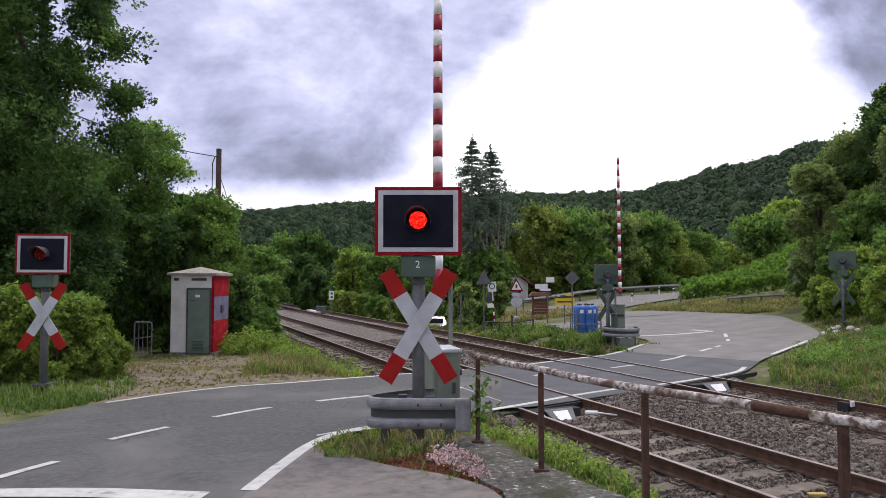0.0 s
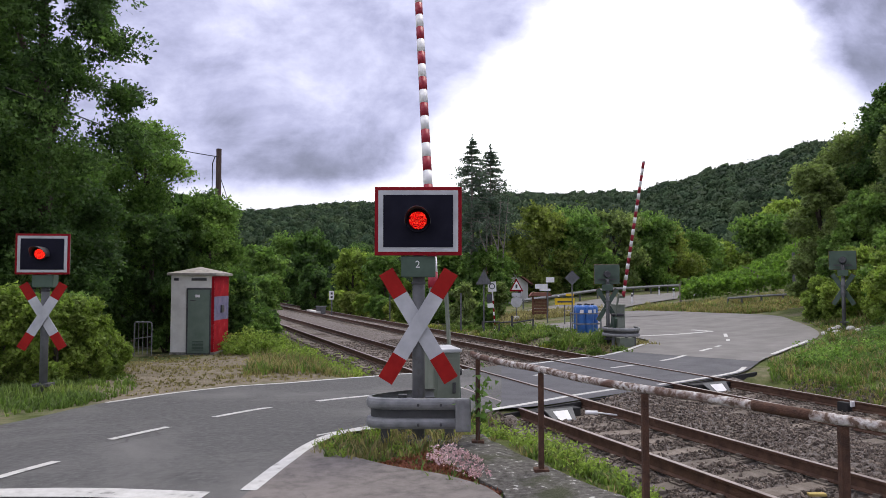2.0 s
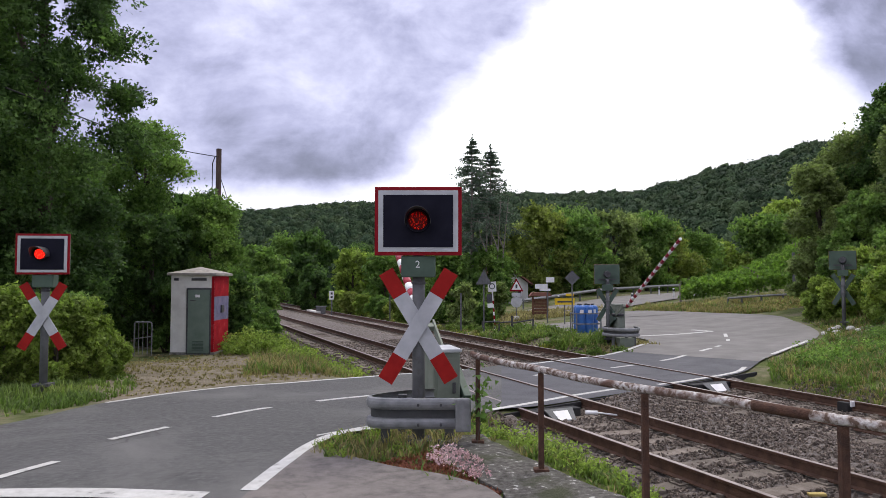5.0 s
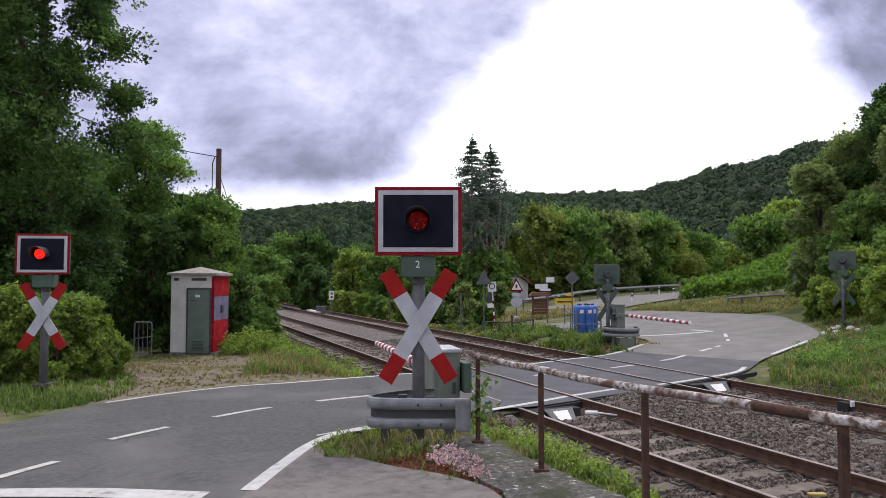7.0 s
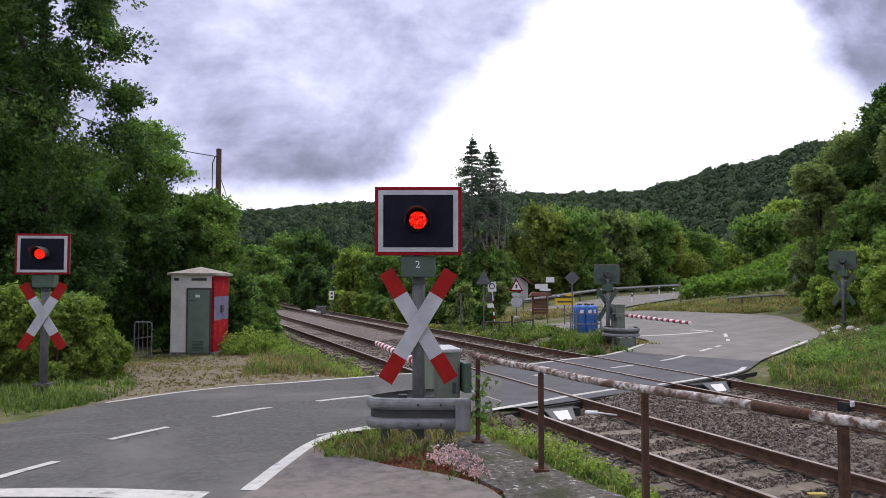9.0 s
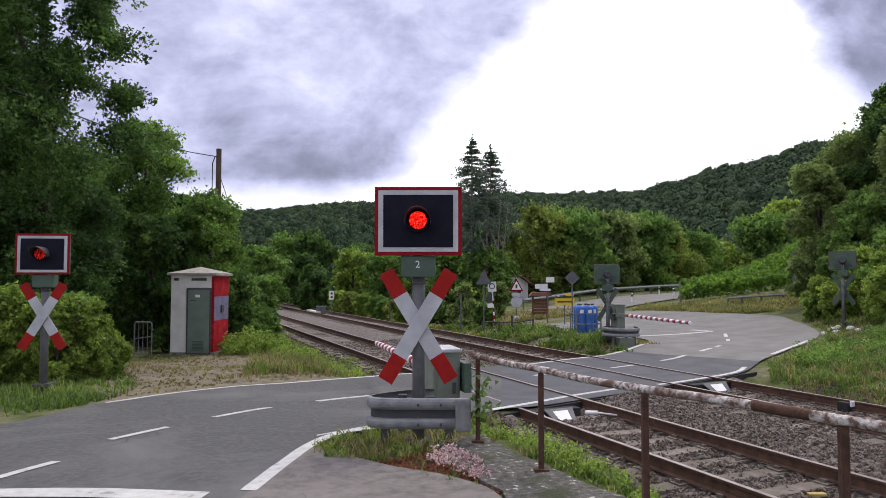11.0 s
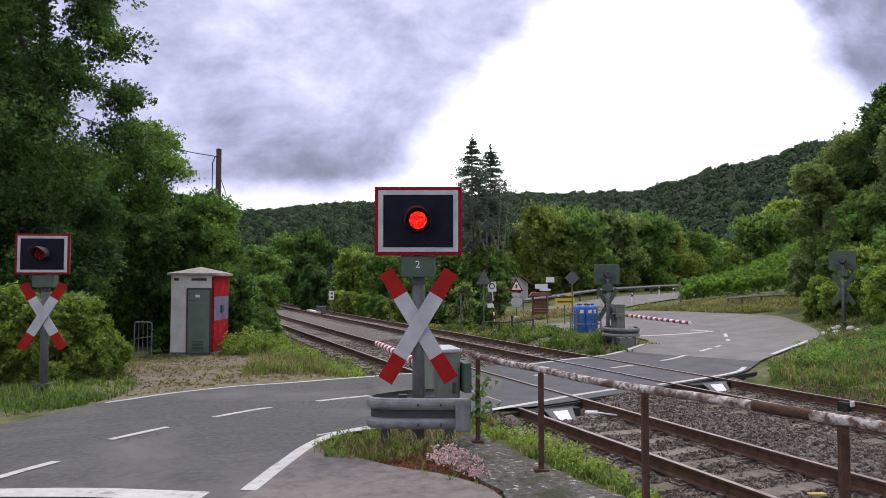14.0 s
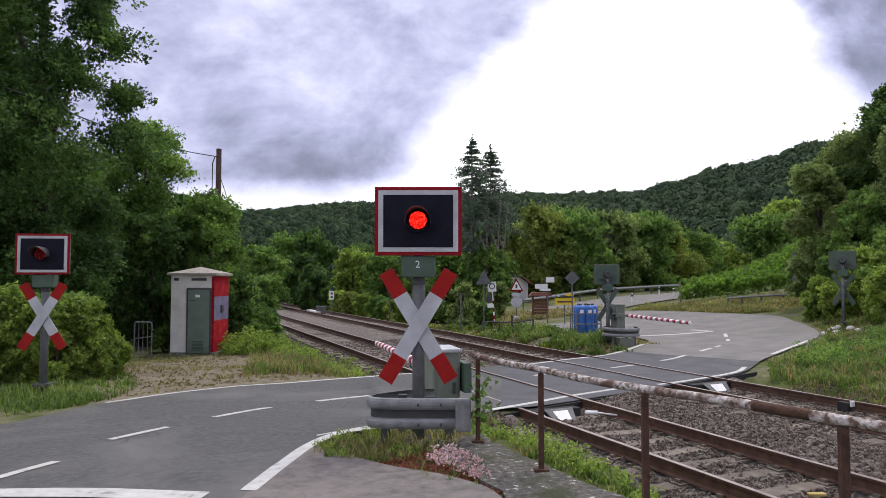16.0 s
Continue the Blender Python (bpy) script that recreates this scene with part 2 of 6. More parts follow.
LEAF_DARK = leafmat("dark_broad_leaves", (0.036, 0.068, 0.026), (0.080, 0.140, 0.044), (0.160, 0.255, 0.072))
LEAF_MID = leafmat("broad_leaves", (0.066, 0.118, 0.036), (0.145, 0.235, 0.062), (0.265, 0.37, 0.10))
LEAF_LIGHT = leafmat("light_leaves", (0.126, 0.183, 0.042), (0.246, 0.323, 0.073), (0.420, 0.490, 0.123))
LEAF_WARM = leafmat("yellowish_leaves", (0.12, 0.155, 0.042), (0.215, 0.255, 0.065), (0.32, 0.36, 0.10))
LEAF_PALE = leafmat("willow_leaves", (0.105, 0.145, 0.055), (0.20, 0.25, 0.095), (0.31, 0.37, 0.15))
NEEDLE = leafmat("conifer_needles", (0.05, 0.078, 0.058), (0.095, 0.135, 0.10), (0.16, 0.20, 0.155), 0.25)
VINE = leafmat("vine_leaves", (0.068, 0.125, 0.024), (0.140, 0.235, 0.044), (0.250, 0.37, 0.07))
GRASS = leafmat("grass_blades", (0.07, 0.115, 0.030), (0.135, 0.195, 0.05), (0.25, 0.29, 0.09))
DRYGRASS = leafmat("dry_grass_blades", (0.15, 0.125, 0.06), (0.26, 0.215, 0.11), (0.40, 0.33, 0.18))
REDPLANT = leafmat("red_stonecrop", (0.11, 0.045, 0.03), (0.23, 0.085, 0.06), (0.33, 0.18, 0.10))
PINK = leafmat("pink_flowers", (0.45, 0.26, 0.30), (0.64, 0.46, 0.50), (0.80, 0.68, 0.71), 0.2)
YELLOWFLOWER = leafmat("yellow_weeds", (0.17, 0.19, 0.045), (0.30, 0.30, 0.075), (0.46, 0.43, 0.12))
FOREST = mat("far_forest", [(0.3, (0.021, 0.042, 0.022)), (0.5, (0.036, 0.066, 0.030)), (0.72, (0.072, 0.106, 0.043))], scale=0.05, rough=0.8, bump=1.0, bscale=0.9, island=0.32, bdist=1.5, spec=0.15)


def lampmat():
    m = bpy.data.materials.new("lit_red_lens")
    m.use_nodes = True
    k = Net(m.node_tree)
    co = k.n("ShaderNodeTexCoord").outputs["Object"]
    v = k.noise(co, 55.0, 2.0, 0.5)
    col = k.ramp(v, [(0.40, (0.45, 0.002, 0.002)), (0.53, (0.95, 0.006, 0.005)), (0.68, (1.0, 0.10, 0.04))])
    e = k.n("ShaderNodeEmission", {"Color": col, "Strength": 2.3})
    k.t.links.new(e.outputs[0], k.n("ShaderNodeOutputMaterial").inputs[0])
    return m


LIT = lampmat()


def groundmat():
    m = bpy.data.materials.new("verge_soil_and_grass")
    m.use_nodes = True
    k = Net(m.node_tree)
    co = k.n("ShaderNodeNewGeometry").outputs["Position"]
    green = k.ramp(k.noise(co, 2.2, 7.0, 0.65), [(0.3, (0.045, 0.06, 0.016)), (0.5, (0.085, 0.108, 0.03)), (0.72, (0.16, 0.165, 0.055))])
    dry = k.ramp(k.noise(co, 3.0, 7.0, 0.65), [(0.3, (0.12, 0.10, 0.07)), (0.55, (0.20, 0.172, 0.125)), (0.75, (0.29, 0.26, 0.20))])
    # bare, dry yard before the hut
    wob = k.noise(co, 0.9, 4.0, 0.6)
    sep = k.n("ShaderNodeSeparateXYZ", {0: co})
    dx = k.math("DIVIDE", k.math("SUBTRACT", sep.outputs[0], -5.4), 3.0)
    dy = k.math("DIVIDE", k.math("SUBTRACT", sep.outputs[1], 15.9), 5.2)
    d = k.math("ADD", k.math("MULTIPLY", dx, dx), k.math("MULTIPLY", dy, dy))
    d = k.math("ADD", d, k.math("MULTIPLY", k.math("SUBTRACT", wob, 0.5), 1.6))
    yard = k.range(d, 0.7, 1.3, 1.0, 0.0)
    patch = k.range(k.noise(co, 0.55, 6.0, 0.65), 0.47, 0.62)
    f = k.math("MAXIMUM", yard, k.math("MULTIPLY", patch, 0.8))
    col = k.mix(f, green, dry)
    nrm = k.n("ShaderNodeBump", {"Height": k.noise(co, 25.0, 6.0, 0.7), "Strength": 0.8, "Distance": 0.04}).outputs[0]
    p = k.n("ShaderNodeBsdfPrincipled", {"Base Color": col, "Roughness": 0.95, "Specular IOR Level": 0.2, "Normal": nrm})
    k.t.links.new(p.outputs[0], k.n("ShaderNodeOutputMaterial").inputs[0])
    return m


GROUND = groundmat()

# ---- plan: n runs across the tracks, s along them ----
CN, SN = 0.927, 0.375


def W(n, s, z=0.0):
    return Vector((CN * n - SN * s, SN * n + CN * s, z))


def NS(x, y):
    return CN * x + SN * y, -SN * x + CN * y


def ss(a, b, t):
    t = min(1.0, max(0.0, (t - a) / (b - a)))
    return t * t * (3 - 2 * t)


def gz(x, y):
    """Height of roads and verges."""
    n, s = NS(x, y)
    a = 0.57 * (1 - min(1, max(0, (s - 6) / 15)))
    k = ss(6, 10, s)
    z = a * (1 - ss(3.2 - 2.2 * k, 5.2 + 1.3 * k, n))
    z += 0.1 * ss(13, 15, n)
    z += 0.9 * ss(13.5, 24, n) * ss(8, 22, x) * (1 - ss(40, 60, y))
    z += 1.2 * ss(30, 70, y) * ss(0, 14, x)
    # the side road drops away behind the tracks
    z -= 1.5 * ss(12.7, 15.6, n) * ss(27, 37, y) * (1 - ss(0.5, 4.2, x))
    return z


def slab_lo(n):
    return 10.24 + 0.31 * (n - 5.2)


def slab_hi(n):
    return 15.72 + 0.28 * (n - 6.9)


def crossing(n, s, extra=0.0):
    return slab_lo(n) - extra < s < slab_hi(n) + extra


def ground_z(x, y):
    """Height of the bare ground: the verges, with the track bed cut into them."""
    n, s = NS(x, y)
    z = gz(x, y)
    k = ss(3.3, 4.7, n) * (1 - ss(12.4, 13.6, n))
    if 3.2 < n < 13.7:
        lo, hi = slab_lo(n), slab_hi(n)
        w = 0.5 + 1.3 * (1 - ss(4.7, 5.3, n))
        k *= 1 - ss(lo - w, lo + 0.1 - 0.3 * (w - 0.5), s) * (1 - ss(hi - 0.1, hi + 0.5, s))
        z -= 0.45 * k
    # verge banks
    d = 0.877 * (x - 7.6) - 0.484 * (y - 17.3)
    z += 0.5 * ss(1.3, 4.5, d) * ss(13.2, 15.0, n)
    # vineyard slope
    z += 9.0 * ss(15 + 0.34 * (y - 44), 41 + 0.34 * (y - 44), x) * ss(39, 55, y)
    z += 0.012 * noise.noise((x * 0.5, y * 0.5, 0.0))
    return z - 0.012


# ---- mesh helpers ----
def mesh_of(bm, name, smooth=False):
    me = bpy.data.meshes.new(name)
    bmesh.ops.recalc_face_normals(bm, faces=bm.faces)
    bm.to_mesh(me)
    bm.free()
    if smooth:
        for p in me.polygons:
            p.use_smooth = True
    return me


def part(name, bm, material, parent=None, label="", smooth=False, at=None):
    ob = new(name, mesh_of(bm, name, smooth))
    ob.data.materials.append(material)
    if parent is not None:
        ob.parent = parent
    if at is not None:
        ob.matrix_basis = at
    if label:
        ob["label"] = label
    return ob


def thing(name, at, label, category, group=""):
    e = new(name)
    e.empty_display_size = 0.1
    e.matrix_basis = at
    return tagged(e, label, category, group)


def box(bm, x0, x1, y0, y1, z0, z1, bevel=0.0, m=None):
    r = bmesh.ops.create_cube(bm, size=1.0)
    vs = r["verts"]
    for v in vs:
        v.co = Vector((x0 + (v.co.x + 0.5) * (x1 - x0), y0 + (v.co.y + 0.5) * (y1 - y0), z0 + (v.co.z + 0.5) * (z1 - z0)))
    if bevel:
        es = list({e for v in vs for e in v.link_edges})
        r = bmesh.ops.bevel(bm, geom=es, offset=bevel, segments=2, affect="EDGES", profile=0.6)
        vs = list({v for f in r["faces"] for v in f.verts} | {v for v in vs if v.is_valid})
    if m is not None:
        bmesh.ops.transform(bm, matrix=m, verts=vs)
    return vs


def bx(*a, **k):
    bm = bmesh.new()
    box(bm, *a, **k)
    return bm


def rod(bm, p, q, r0, r1=None, seg=12, cap=True):
    """A tapered round bar from p to q."""
    p, q = Vector(p), Vector(q)
    d = q - p
    m = Matrix.Translation((p + q) / 2) @ d.to_track_quat("Z", "Y").to_matrix().to_4x4()
    bmesh.ops.create_cone(bm, cap_ends=cap, segments=seg, radius1=r0, radius2=r0 if r1 is None else r1, depth=d.length, matrix=m)
    return bm


def rd(*a, **k):
    return rod(bmesh.new(), *a, **k)


def tube(bm, pts, radii, seg=8):
    """A bent bar along pts."""
    rings = []
    for i, p in enumerate(pts):
        a, b = Vector(pts[max(0, i - 1)]), Vector(pts[min(len(pts) - 1, i + 1)])
        q = (b - a).to_track_quat("Z", "Y").to_matrix()
        r = radii[i] if hasattr(radii, "__len__") else radii
        rings.append([bm.verts.new(Vector(p) + q @ Vector((r * math.cos(t * math.tau / seg), r * math.sin(t * math.tau / seg), 0))) for t in range(seg)])
    for a, b in zip(rings, rings[1:]):
        for i in range(seg):
            bm.faces.new((a[i], a[(i + 1) % seg], b[(i + 1) % seg], b[i]))
    bm.faces.new(rings[0][::-1])
    bm.faces.new(rings[-1])
    return bm


def extrude_poly(bm, pts, y0, y1):
    """A flat outline in x, z given thickness along y."""
    a = [bm.verts.new((p[0], y0, p[1])) for p in pts]
    b = [bm.verts.new((p[0], y1, p[1])) for p in pts]
    bm.faces.new(a)
    bm.faces.new(b[::-1])
    for i in range(len(pts)):
        j = (i + 1) % len(pts)
        bm.faces.new((a[i], b[i], b[j], a[j]))
    return bm


def spline(pts, n):
    """n+1 points on a smooth curve through pts."""
    P = [Vector(p) for p in pts]
    out = []
    for i in range(n + 1):
        t = i / n * (len(P) - 1)
        k = min(int(t), len(P) - 2)
        u = t - k
        a, b, c, d = P[max(k - 1, 0)], P[k], P[k + 1], P[min(k + 2, len(P) - 1)]
        out.append(0.5 * ((2 * b) + (c - a) * u + (2 * a - 5 * b + 4 * c - d) * u * u + (3 * b - a - 3 * c + d) * u ** 3))
    return out


def from_np(name, verts, faces, material, parent=None, label="", smooth=False):
    me = bpy.data.meshes.new(name)
    me.from_pydata(verts, [], faces)
    me.materials.append(material)
    if smooth:
        me.polygons.foreach_set("use_smooth", np.ones(len(me.polygons), dtype=bool))
    ob = new(name, me)
    if parent is not None:
        ob.parent = parent
    if label:
        ob["label"] = label
    return ob


def strip(name, left, right, material, lift, n=60, m=10, height=gz, label=""):
    """A paved band between two plan curves, laid on the ground."""
    L, R = spline([(*p, 0) for p in left], n), spline([(*p, 0) for p in right], n)
    vs = []
    for a, b in zip(L, R):
        for j in range(m + 1):
            p = a.lerp(b, j / m)
            vs.append((p.x, p.y, height(p.x, p.y) + lift))
    fs = [(i * (m + 1) + j, i * (m + 1) + j + 1, (i + 1) * (m + 1) + j + 1, (i + 1) * (m + 1) + j) for i in range(n) for j in range(m)]
    ob = from_np(name, vs, fs, material)
    return tagged(ob, label, name.rsplit("_", 1)[0].replace("_", " "), kind="structure")


def stripe(name, pts, width, lift=0.006, n=24, parent=None, material=None):
    """A painted line along a plan curve."""
    C = spline([(*p, 0) for p in pts], n)
    vs = []
    for i, c in enumerate(C):
        d = (C[min(i + 1, n)] - C[max(i - 1, 0)]).normalized()
        o = Vector((-d.y, d.x, 0)) * (width / 2)
        for q in (c - o, c + o):
            vs.append((q.x, q.y, gz(q.x, q.y) + 0.03 + lift))
    fs = [(2 * i, 2 * i + 1, 2 * i + 3, 2 * i + 2) for i in range(n)]
    return from_np(name, vs, fs, material or PAINT, parent)


# ---- ground, roads ----
def build_ground():
    t = np.linspace(-1, 1, 300)
    X = 4 * np.sinh(7.2 * t)
    Y = 9 + 4 * np.sinh(7.2 * t)
    vs = [(x, y, ground_z(x, y)) for y in Y for x in X]
    n = len(X)
    fs = [(j * n + i, j * n + i + 1, (j + 1) * n + i + 1, (j + 1) * n + i) for j in range(n - 1) for i in range(n - 1)]
    ob = from_np("ground", vs, fs, GROUND, smooth=True)
    tagged(ob, "grassy verge and dry bare soil beside road and tracks", "ground", kind="structure")


build_ground()
ROAD_L = [(-9.5, -8), (-6.8, 2.5), (-5.7, 6.8), (-5.2, 8.6), (-4.98, 10.1), (-4.36, 11.25), (-3.7, 12.05), (-2.9, 12.9), (-2.08, 14.3), (-1.19, 15.7), (-0.5, 16.35), (0.5, 17.08), (1.5, 17.95)]
ROAD_R = [(-2.6, -9), (-2.0, 0.5), (-1.7, 3.0), (-1.5, 4.6), (-1.40, 5.6), (-1.33, 6.3), (-1.24, 6.95), (-1.02, 7.5), (-0.64, 7.85), (-0.2, 8.8), (0.25, 9.9), (0.6, 10.7), (0.95, 11.5)]
road = strip("road_near", ROAD_L, ROAD_R, ASPHALT, 0.03, 110, 16, label="grey patched asphalt road bending to the crossing")
cross_road = strip("road_crossing", [(1.5, 17.95), (3.3, 19.15), (4.7, 20.4), (5.6, 21.4)], [(0.95, 11.46), (3.25, 13.27), (4.87, 14.6), (6.49, 15.93), (7.2, 16.7), (8.2, 18.1)], ASPHALT_DARK, 0.032, 30, 12, label="darker asphalt carriageway across the tracks")
far_yard = strip("road_far", [(5.6, 21.4), (6.8, 23.2), (7.0, 25.5), (4.6, 28.0), (3.4, 30.5), (4.5, 33.0), (8.0, 37.0), (10.8, 41.5)],
                 [(8.2, 18.1), (9.2, 19.4), (10.6, 21.2), (12.3, 23.1), (13.5, 25.2), (14.6, 29.0), (15.3, 32.0), (14.6, 34.9), (12.0, 41.0)], ASPHALT_FAR, 0.034, 60, 14, label="pale asphalt junction beyond the tracks")
side_road = strip("road_side", [(4.4, 33.0), (2.6, 38), (0.6, 45), (-4, 62), (-14, 95)], [(4.4, 28.4), (-0.2, 37.5), (-2.8, 45), (-7.5, 60), (-18, 95)], ASPHALT_FAR, 0.032, 40, 6, label="pale side road behind the trackside weeds")
forecourt = strip("pavement_near", [(-2.1, 0.5), (-1.7, 3.0), (-1.5, 4.6), (-1.40, 5.6), (-1.33, 6.3), (-1.24, 6.95)], [(0.9, 0.5), (0.8, 3.0), (0.45, 5.0), (0.1, 5.6), (-0.5, 6.0), (-1.14, 6.6)], ASPHALT_OLD, 0.034, 40, 8, label="worn grey-brown asphalt of a side access")
# the main road climbing away behind
UP = [(7.5, 43.5), (9.5, 46.5), (13.5, 50.0), (20, 57), (30, 66), (46, 80)]
up_road = strip("road_hill", [(p[0] - 2.2, p[1] + 2.4) for p in UP], [(p[0] + 2.2, p[1] - 2.4) for p in UP], ASPHALT_FAR, 0.06, 40, 6, height=lambda x, y: max(gz(x, y), ground_z(x, y)), label="pale road climbing past the vineyard")
link_road = strip("road_link", [(9.0, 38.0), (7.5, 41.0), (5.3, 45.9)], [(13.0, 37.0), (11.0, 40.5), (9.7, 41.1)], ASPHALT_FAR, 0.05, 20, 6, label="pale asphalt mouth of the hill road")

stripe("line_far_edge", [(-4.9, 10.2), (-4.75, 10.48), (-4.38, 11.2), (-3.72, 12.0), (-2.93, 12.8), (-2.11, 14.2), (-1.19, 15.6), (-0.58, 16.2), (0.49, 16.99)], 0.11, parent=road, n=60)
stripe("line_near_edge", [(-1.45, 5.25), (-1.37, 6.03), (-1.29, 6.85), (-1.1, 7.45), (-0.7, 7.79)], 0.125, parent=road, n=40)
stripe("line_near_edge", [(-1.32, 7.33), (-1.05, 7.62), (-0.72, 7.98)], 0.05, parent=road)
stripe("line_give_way", [(-4.4, 5.2), (-3.28, 5.20), (-2.52, 5.19), (-1.73, 5.10)], 0.22, parent=road)
for a, b in (((-3.62, 5.5), (-3.43, 6.25)), ((-3.44, 7.27), (-3.13, 8.0)), ((-2.83, 8.69), (-2.34, 9.5)), ((-1.86, 10.39), (-1.21, 11.65)), ((-0.02, 13.45), (0.41, 13.95))):
    stripe("centre_dash", [a, ((a[0] + b[0]) / 2 - 0.01, (a[1] + b[1]) / 2), b], 0.10, parent=road, n=8)
stripe("line_crossing_edge", [(0.73, 11.15), (1.31, 12.0), (2.25, 12.98), (3.79, 14.21)], 0.12, parent=cross_road)
stripe("line_crossing_edge", [(4.46, 14.52), (5.16, 15.02), (6.79, 16.4), (7.5, 17.4)], 0.12, parent=cross_road)
stripe("line_crossing_edge", [(1.53, 17.9), (2.13, 18.03), (3.35, 19.18), (4.7, 20.3)], 0.12, parent=cross_road)
stripe("line_far_side", [(4.8, 20.45), (5.9, 22.0), (7.21, 23.72)], 0.16, parent=far_yard)
stripe("line_far_side", [(9.25, 19.65), (10.6, 21.35), (12.1, 23.05)], 0.12, parent=far_yard)
for a, b in (((2.07, 15.91), (2.67, 16.45)), ((4.18, 17.33), (4.89, 17.93))):
    stripe("centre_dash", [a, b], 0.11, parent=cross_road, n=6)
for a, b in (((5.9, 18.91), (6.92, 19.95)), ((7.58, 20.56), (8.2, 21.4)), ((8.55, 21.91), (8.84, 22.26)), ((9.75, 23.9), (10.0, 24.5)), ((10.3, 25.4), (10.75, 26.6))):
    stripe("centre_dash", [a, b], 0.13, parent=far_yard, n=6)
stripe("line_give_way", [(6.9, 26.0), (8.6, 26.85), (10.75, 27.9)], 0.24, parent=far_yard)
stripe("line_give_way", [(10.75, 27.9), (10.3, 28.9)], 0.2, parent=far_yard, n=6)
stripe("line_curve", [(6.2, 47.5), (6.0, 45.0), (7.6, 41.8), (9.0, 40.0)], 0.22, parent=link_road, lift=0.05)


# ---- tracks ----
RAIL_PROFILE = [(-0.062, 0.0), (-0.062, 0.012), (-0.012, 0.03), (-0.010, 0.12), (-0.034, 0.132), (-0.034, 0.158), (0.034, 0.158), (0.034, 0.132), (0.010, 0.12), (0.012, 0.03), (0.062, 0.012), (0.062, 0.0)]
TOP = 0.058


def rail_mesh(n0, s0, s1):
    bm = bmesh.new()
    prof = RAIL_PROFILE
    rings = []
    for s in (s0, s1):
        rings.append([bm.verts.new(W(n0 + p[0], s, TOP - 0.16 + p[1])) for p in prof])
    k = len(prof)
    for i in range(k):
        bm.faces.new((rings[0][i], rings[0][(i + 1) % k], rings[1][(i + 1) % k], rings[1][i]))
    bm.faces.new(rings[0])
    bm.faces.new(rings[1][::-1])
    return bm


def build_track(name, nc, label):
    t = thing(name, pose(0, 0, 0), label, "railway track")
    t["kind"] = "structure"
    for side in (-0.752, 0.752):
        r = part("rail", rail_mesh(nc + side, -14, 130), RAIL_RUST, t)
        part("rail_head", bx(-0.031, 0.031, -14, 130, TOP - 0.003, TOP + 0.001, m=Matrix.Rotation(math.atan2(SN, CN), 4, "Z") @ Matrix.Translation((nc + side, 0, 0))), RAIL_TOP, r, "worn running surface")
    sl = bmesh.new()
    # sleeper: long beam with sloped ends and raised rail seats
    box(sl, -1.3, 1.3, -0.13, 0.13, -0.2, 0.0, bevel=0.02)
    for q in (-0.75, 0.75):
        box(sl, q - 0.17, q + 0.17, -0.09, 0.09, -0.01, 0.02)
        for e in (-0.11, 0.11):
            box(sl, q + e - 0.02, q + e + 0.02, -0.04, 0.04, 0.01, 0.055)
    me = mesh_of(sl, "sleeper")
    me.materials.append(SLEEPER)
    rnd = random.Random(nc)
    s = -6.0
    while s < 66:
        if not crossing(nc, s, 0.25):
            o = new("sleeper", me)
            o.parent = t
            p = W(nc + rnd.uniform(-0.03, 0.03), s, TOP - 0.184 + rnd.uniform(-0.014, 0.004))
            o.matrix_basis = Matrix.Translation(p) @ Matrix.Rotation(math.atan2(SN, CN) + rnd.uniform(-0.015, 0.015), 4, "Z")
        s += 0.62
    return t


N1, N2 = 6.33, 10.62
track_a = build_track("track_1", N1, "rusty rails on weathered sleepers in grey-brown ballast")
track_b = build_track("track_2", N2, "rusty far track in grey-brown ballast")


def bed_z(n, s):
    e = min(n - 4.35, 13.0 - n)
    z = -0.145 - 0.42 * (1 - ss(0.0, 0.9, e))
    z += 0.025 * noise.noise((n * 3, s * 3, 1)) + 0.02 * noise.noise((n * 9, s * 9, 2))
    mid = abs(n - (N1 + N2) / 2)
    on = min(abs(n - N1), abs(n - N2))
    near = 1 - ss(0.1, 0.8, max(slab_lo(n) - s, s - slab_hi(n), 0.0))
    z += near * (0.13 if on > 0.95 else 0.03) * ss(0.2, 0.8, e)
    return z + 0.05 * (1 - ss(0.2, 0.9, mid))


def build_bed():
    vs, fs = [], []
    ns = np.linspace(4.35, 13.0, 80)
    for a, b, step in ((-8.0, 10.2, 0.14), (15.2, 34.0, 0.2), (34.0, 130.0, 1.6)):
        S = np.arange(a, b + step, step)
        o = len(vs)
        for s in S:
            for n in ns:
                k = 0.31 * (n - 5.2) * ss(5.0, 10.2, s) if s < 12 else 0.28 * (n - 5.2) * (1 - ss(15.2, 30, s))
                vs.append(tuple(W(n, s + k, bed_z(n, s + k))))
        m = len(ns)
        fs += [(o + i * m + j, o + i * m + j + 1, o + (i + 1) * m + j + 1, o + (i + 1) * m + j) for i in range(len(S) - 1) for j in range(m - 1)]
    tagged(from_np("ballast_bed", vs, fs, BALLAST_BED), "grey-brown ballast bed under both tracks", "ballast", kind="structure")


build_bed()


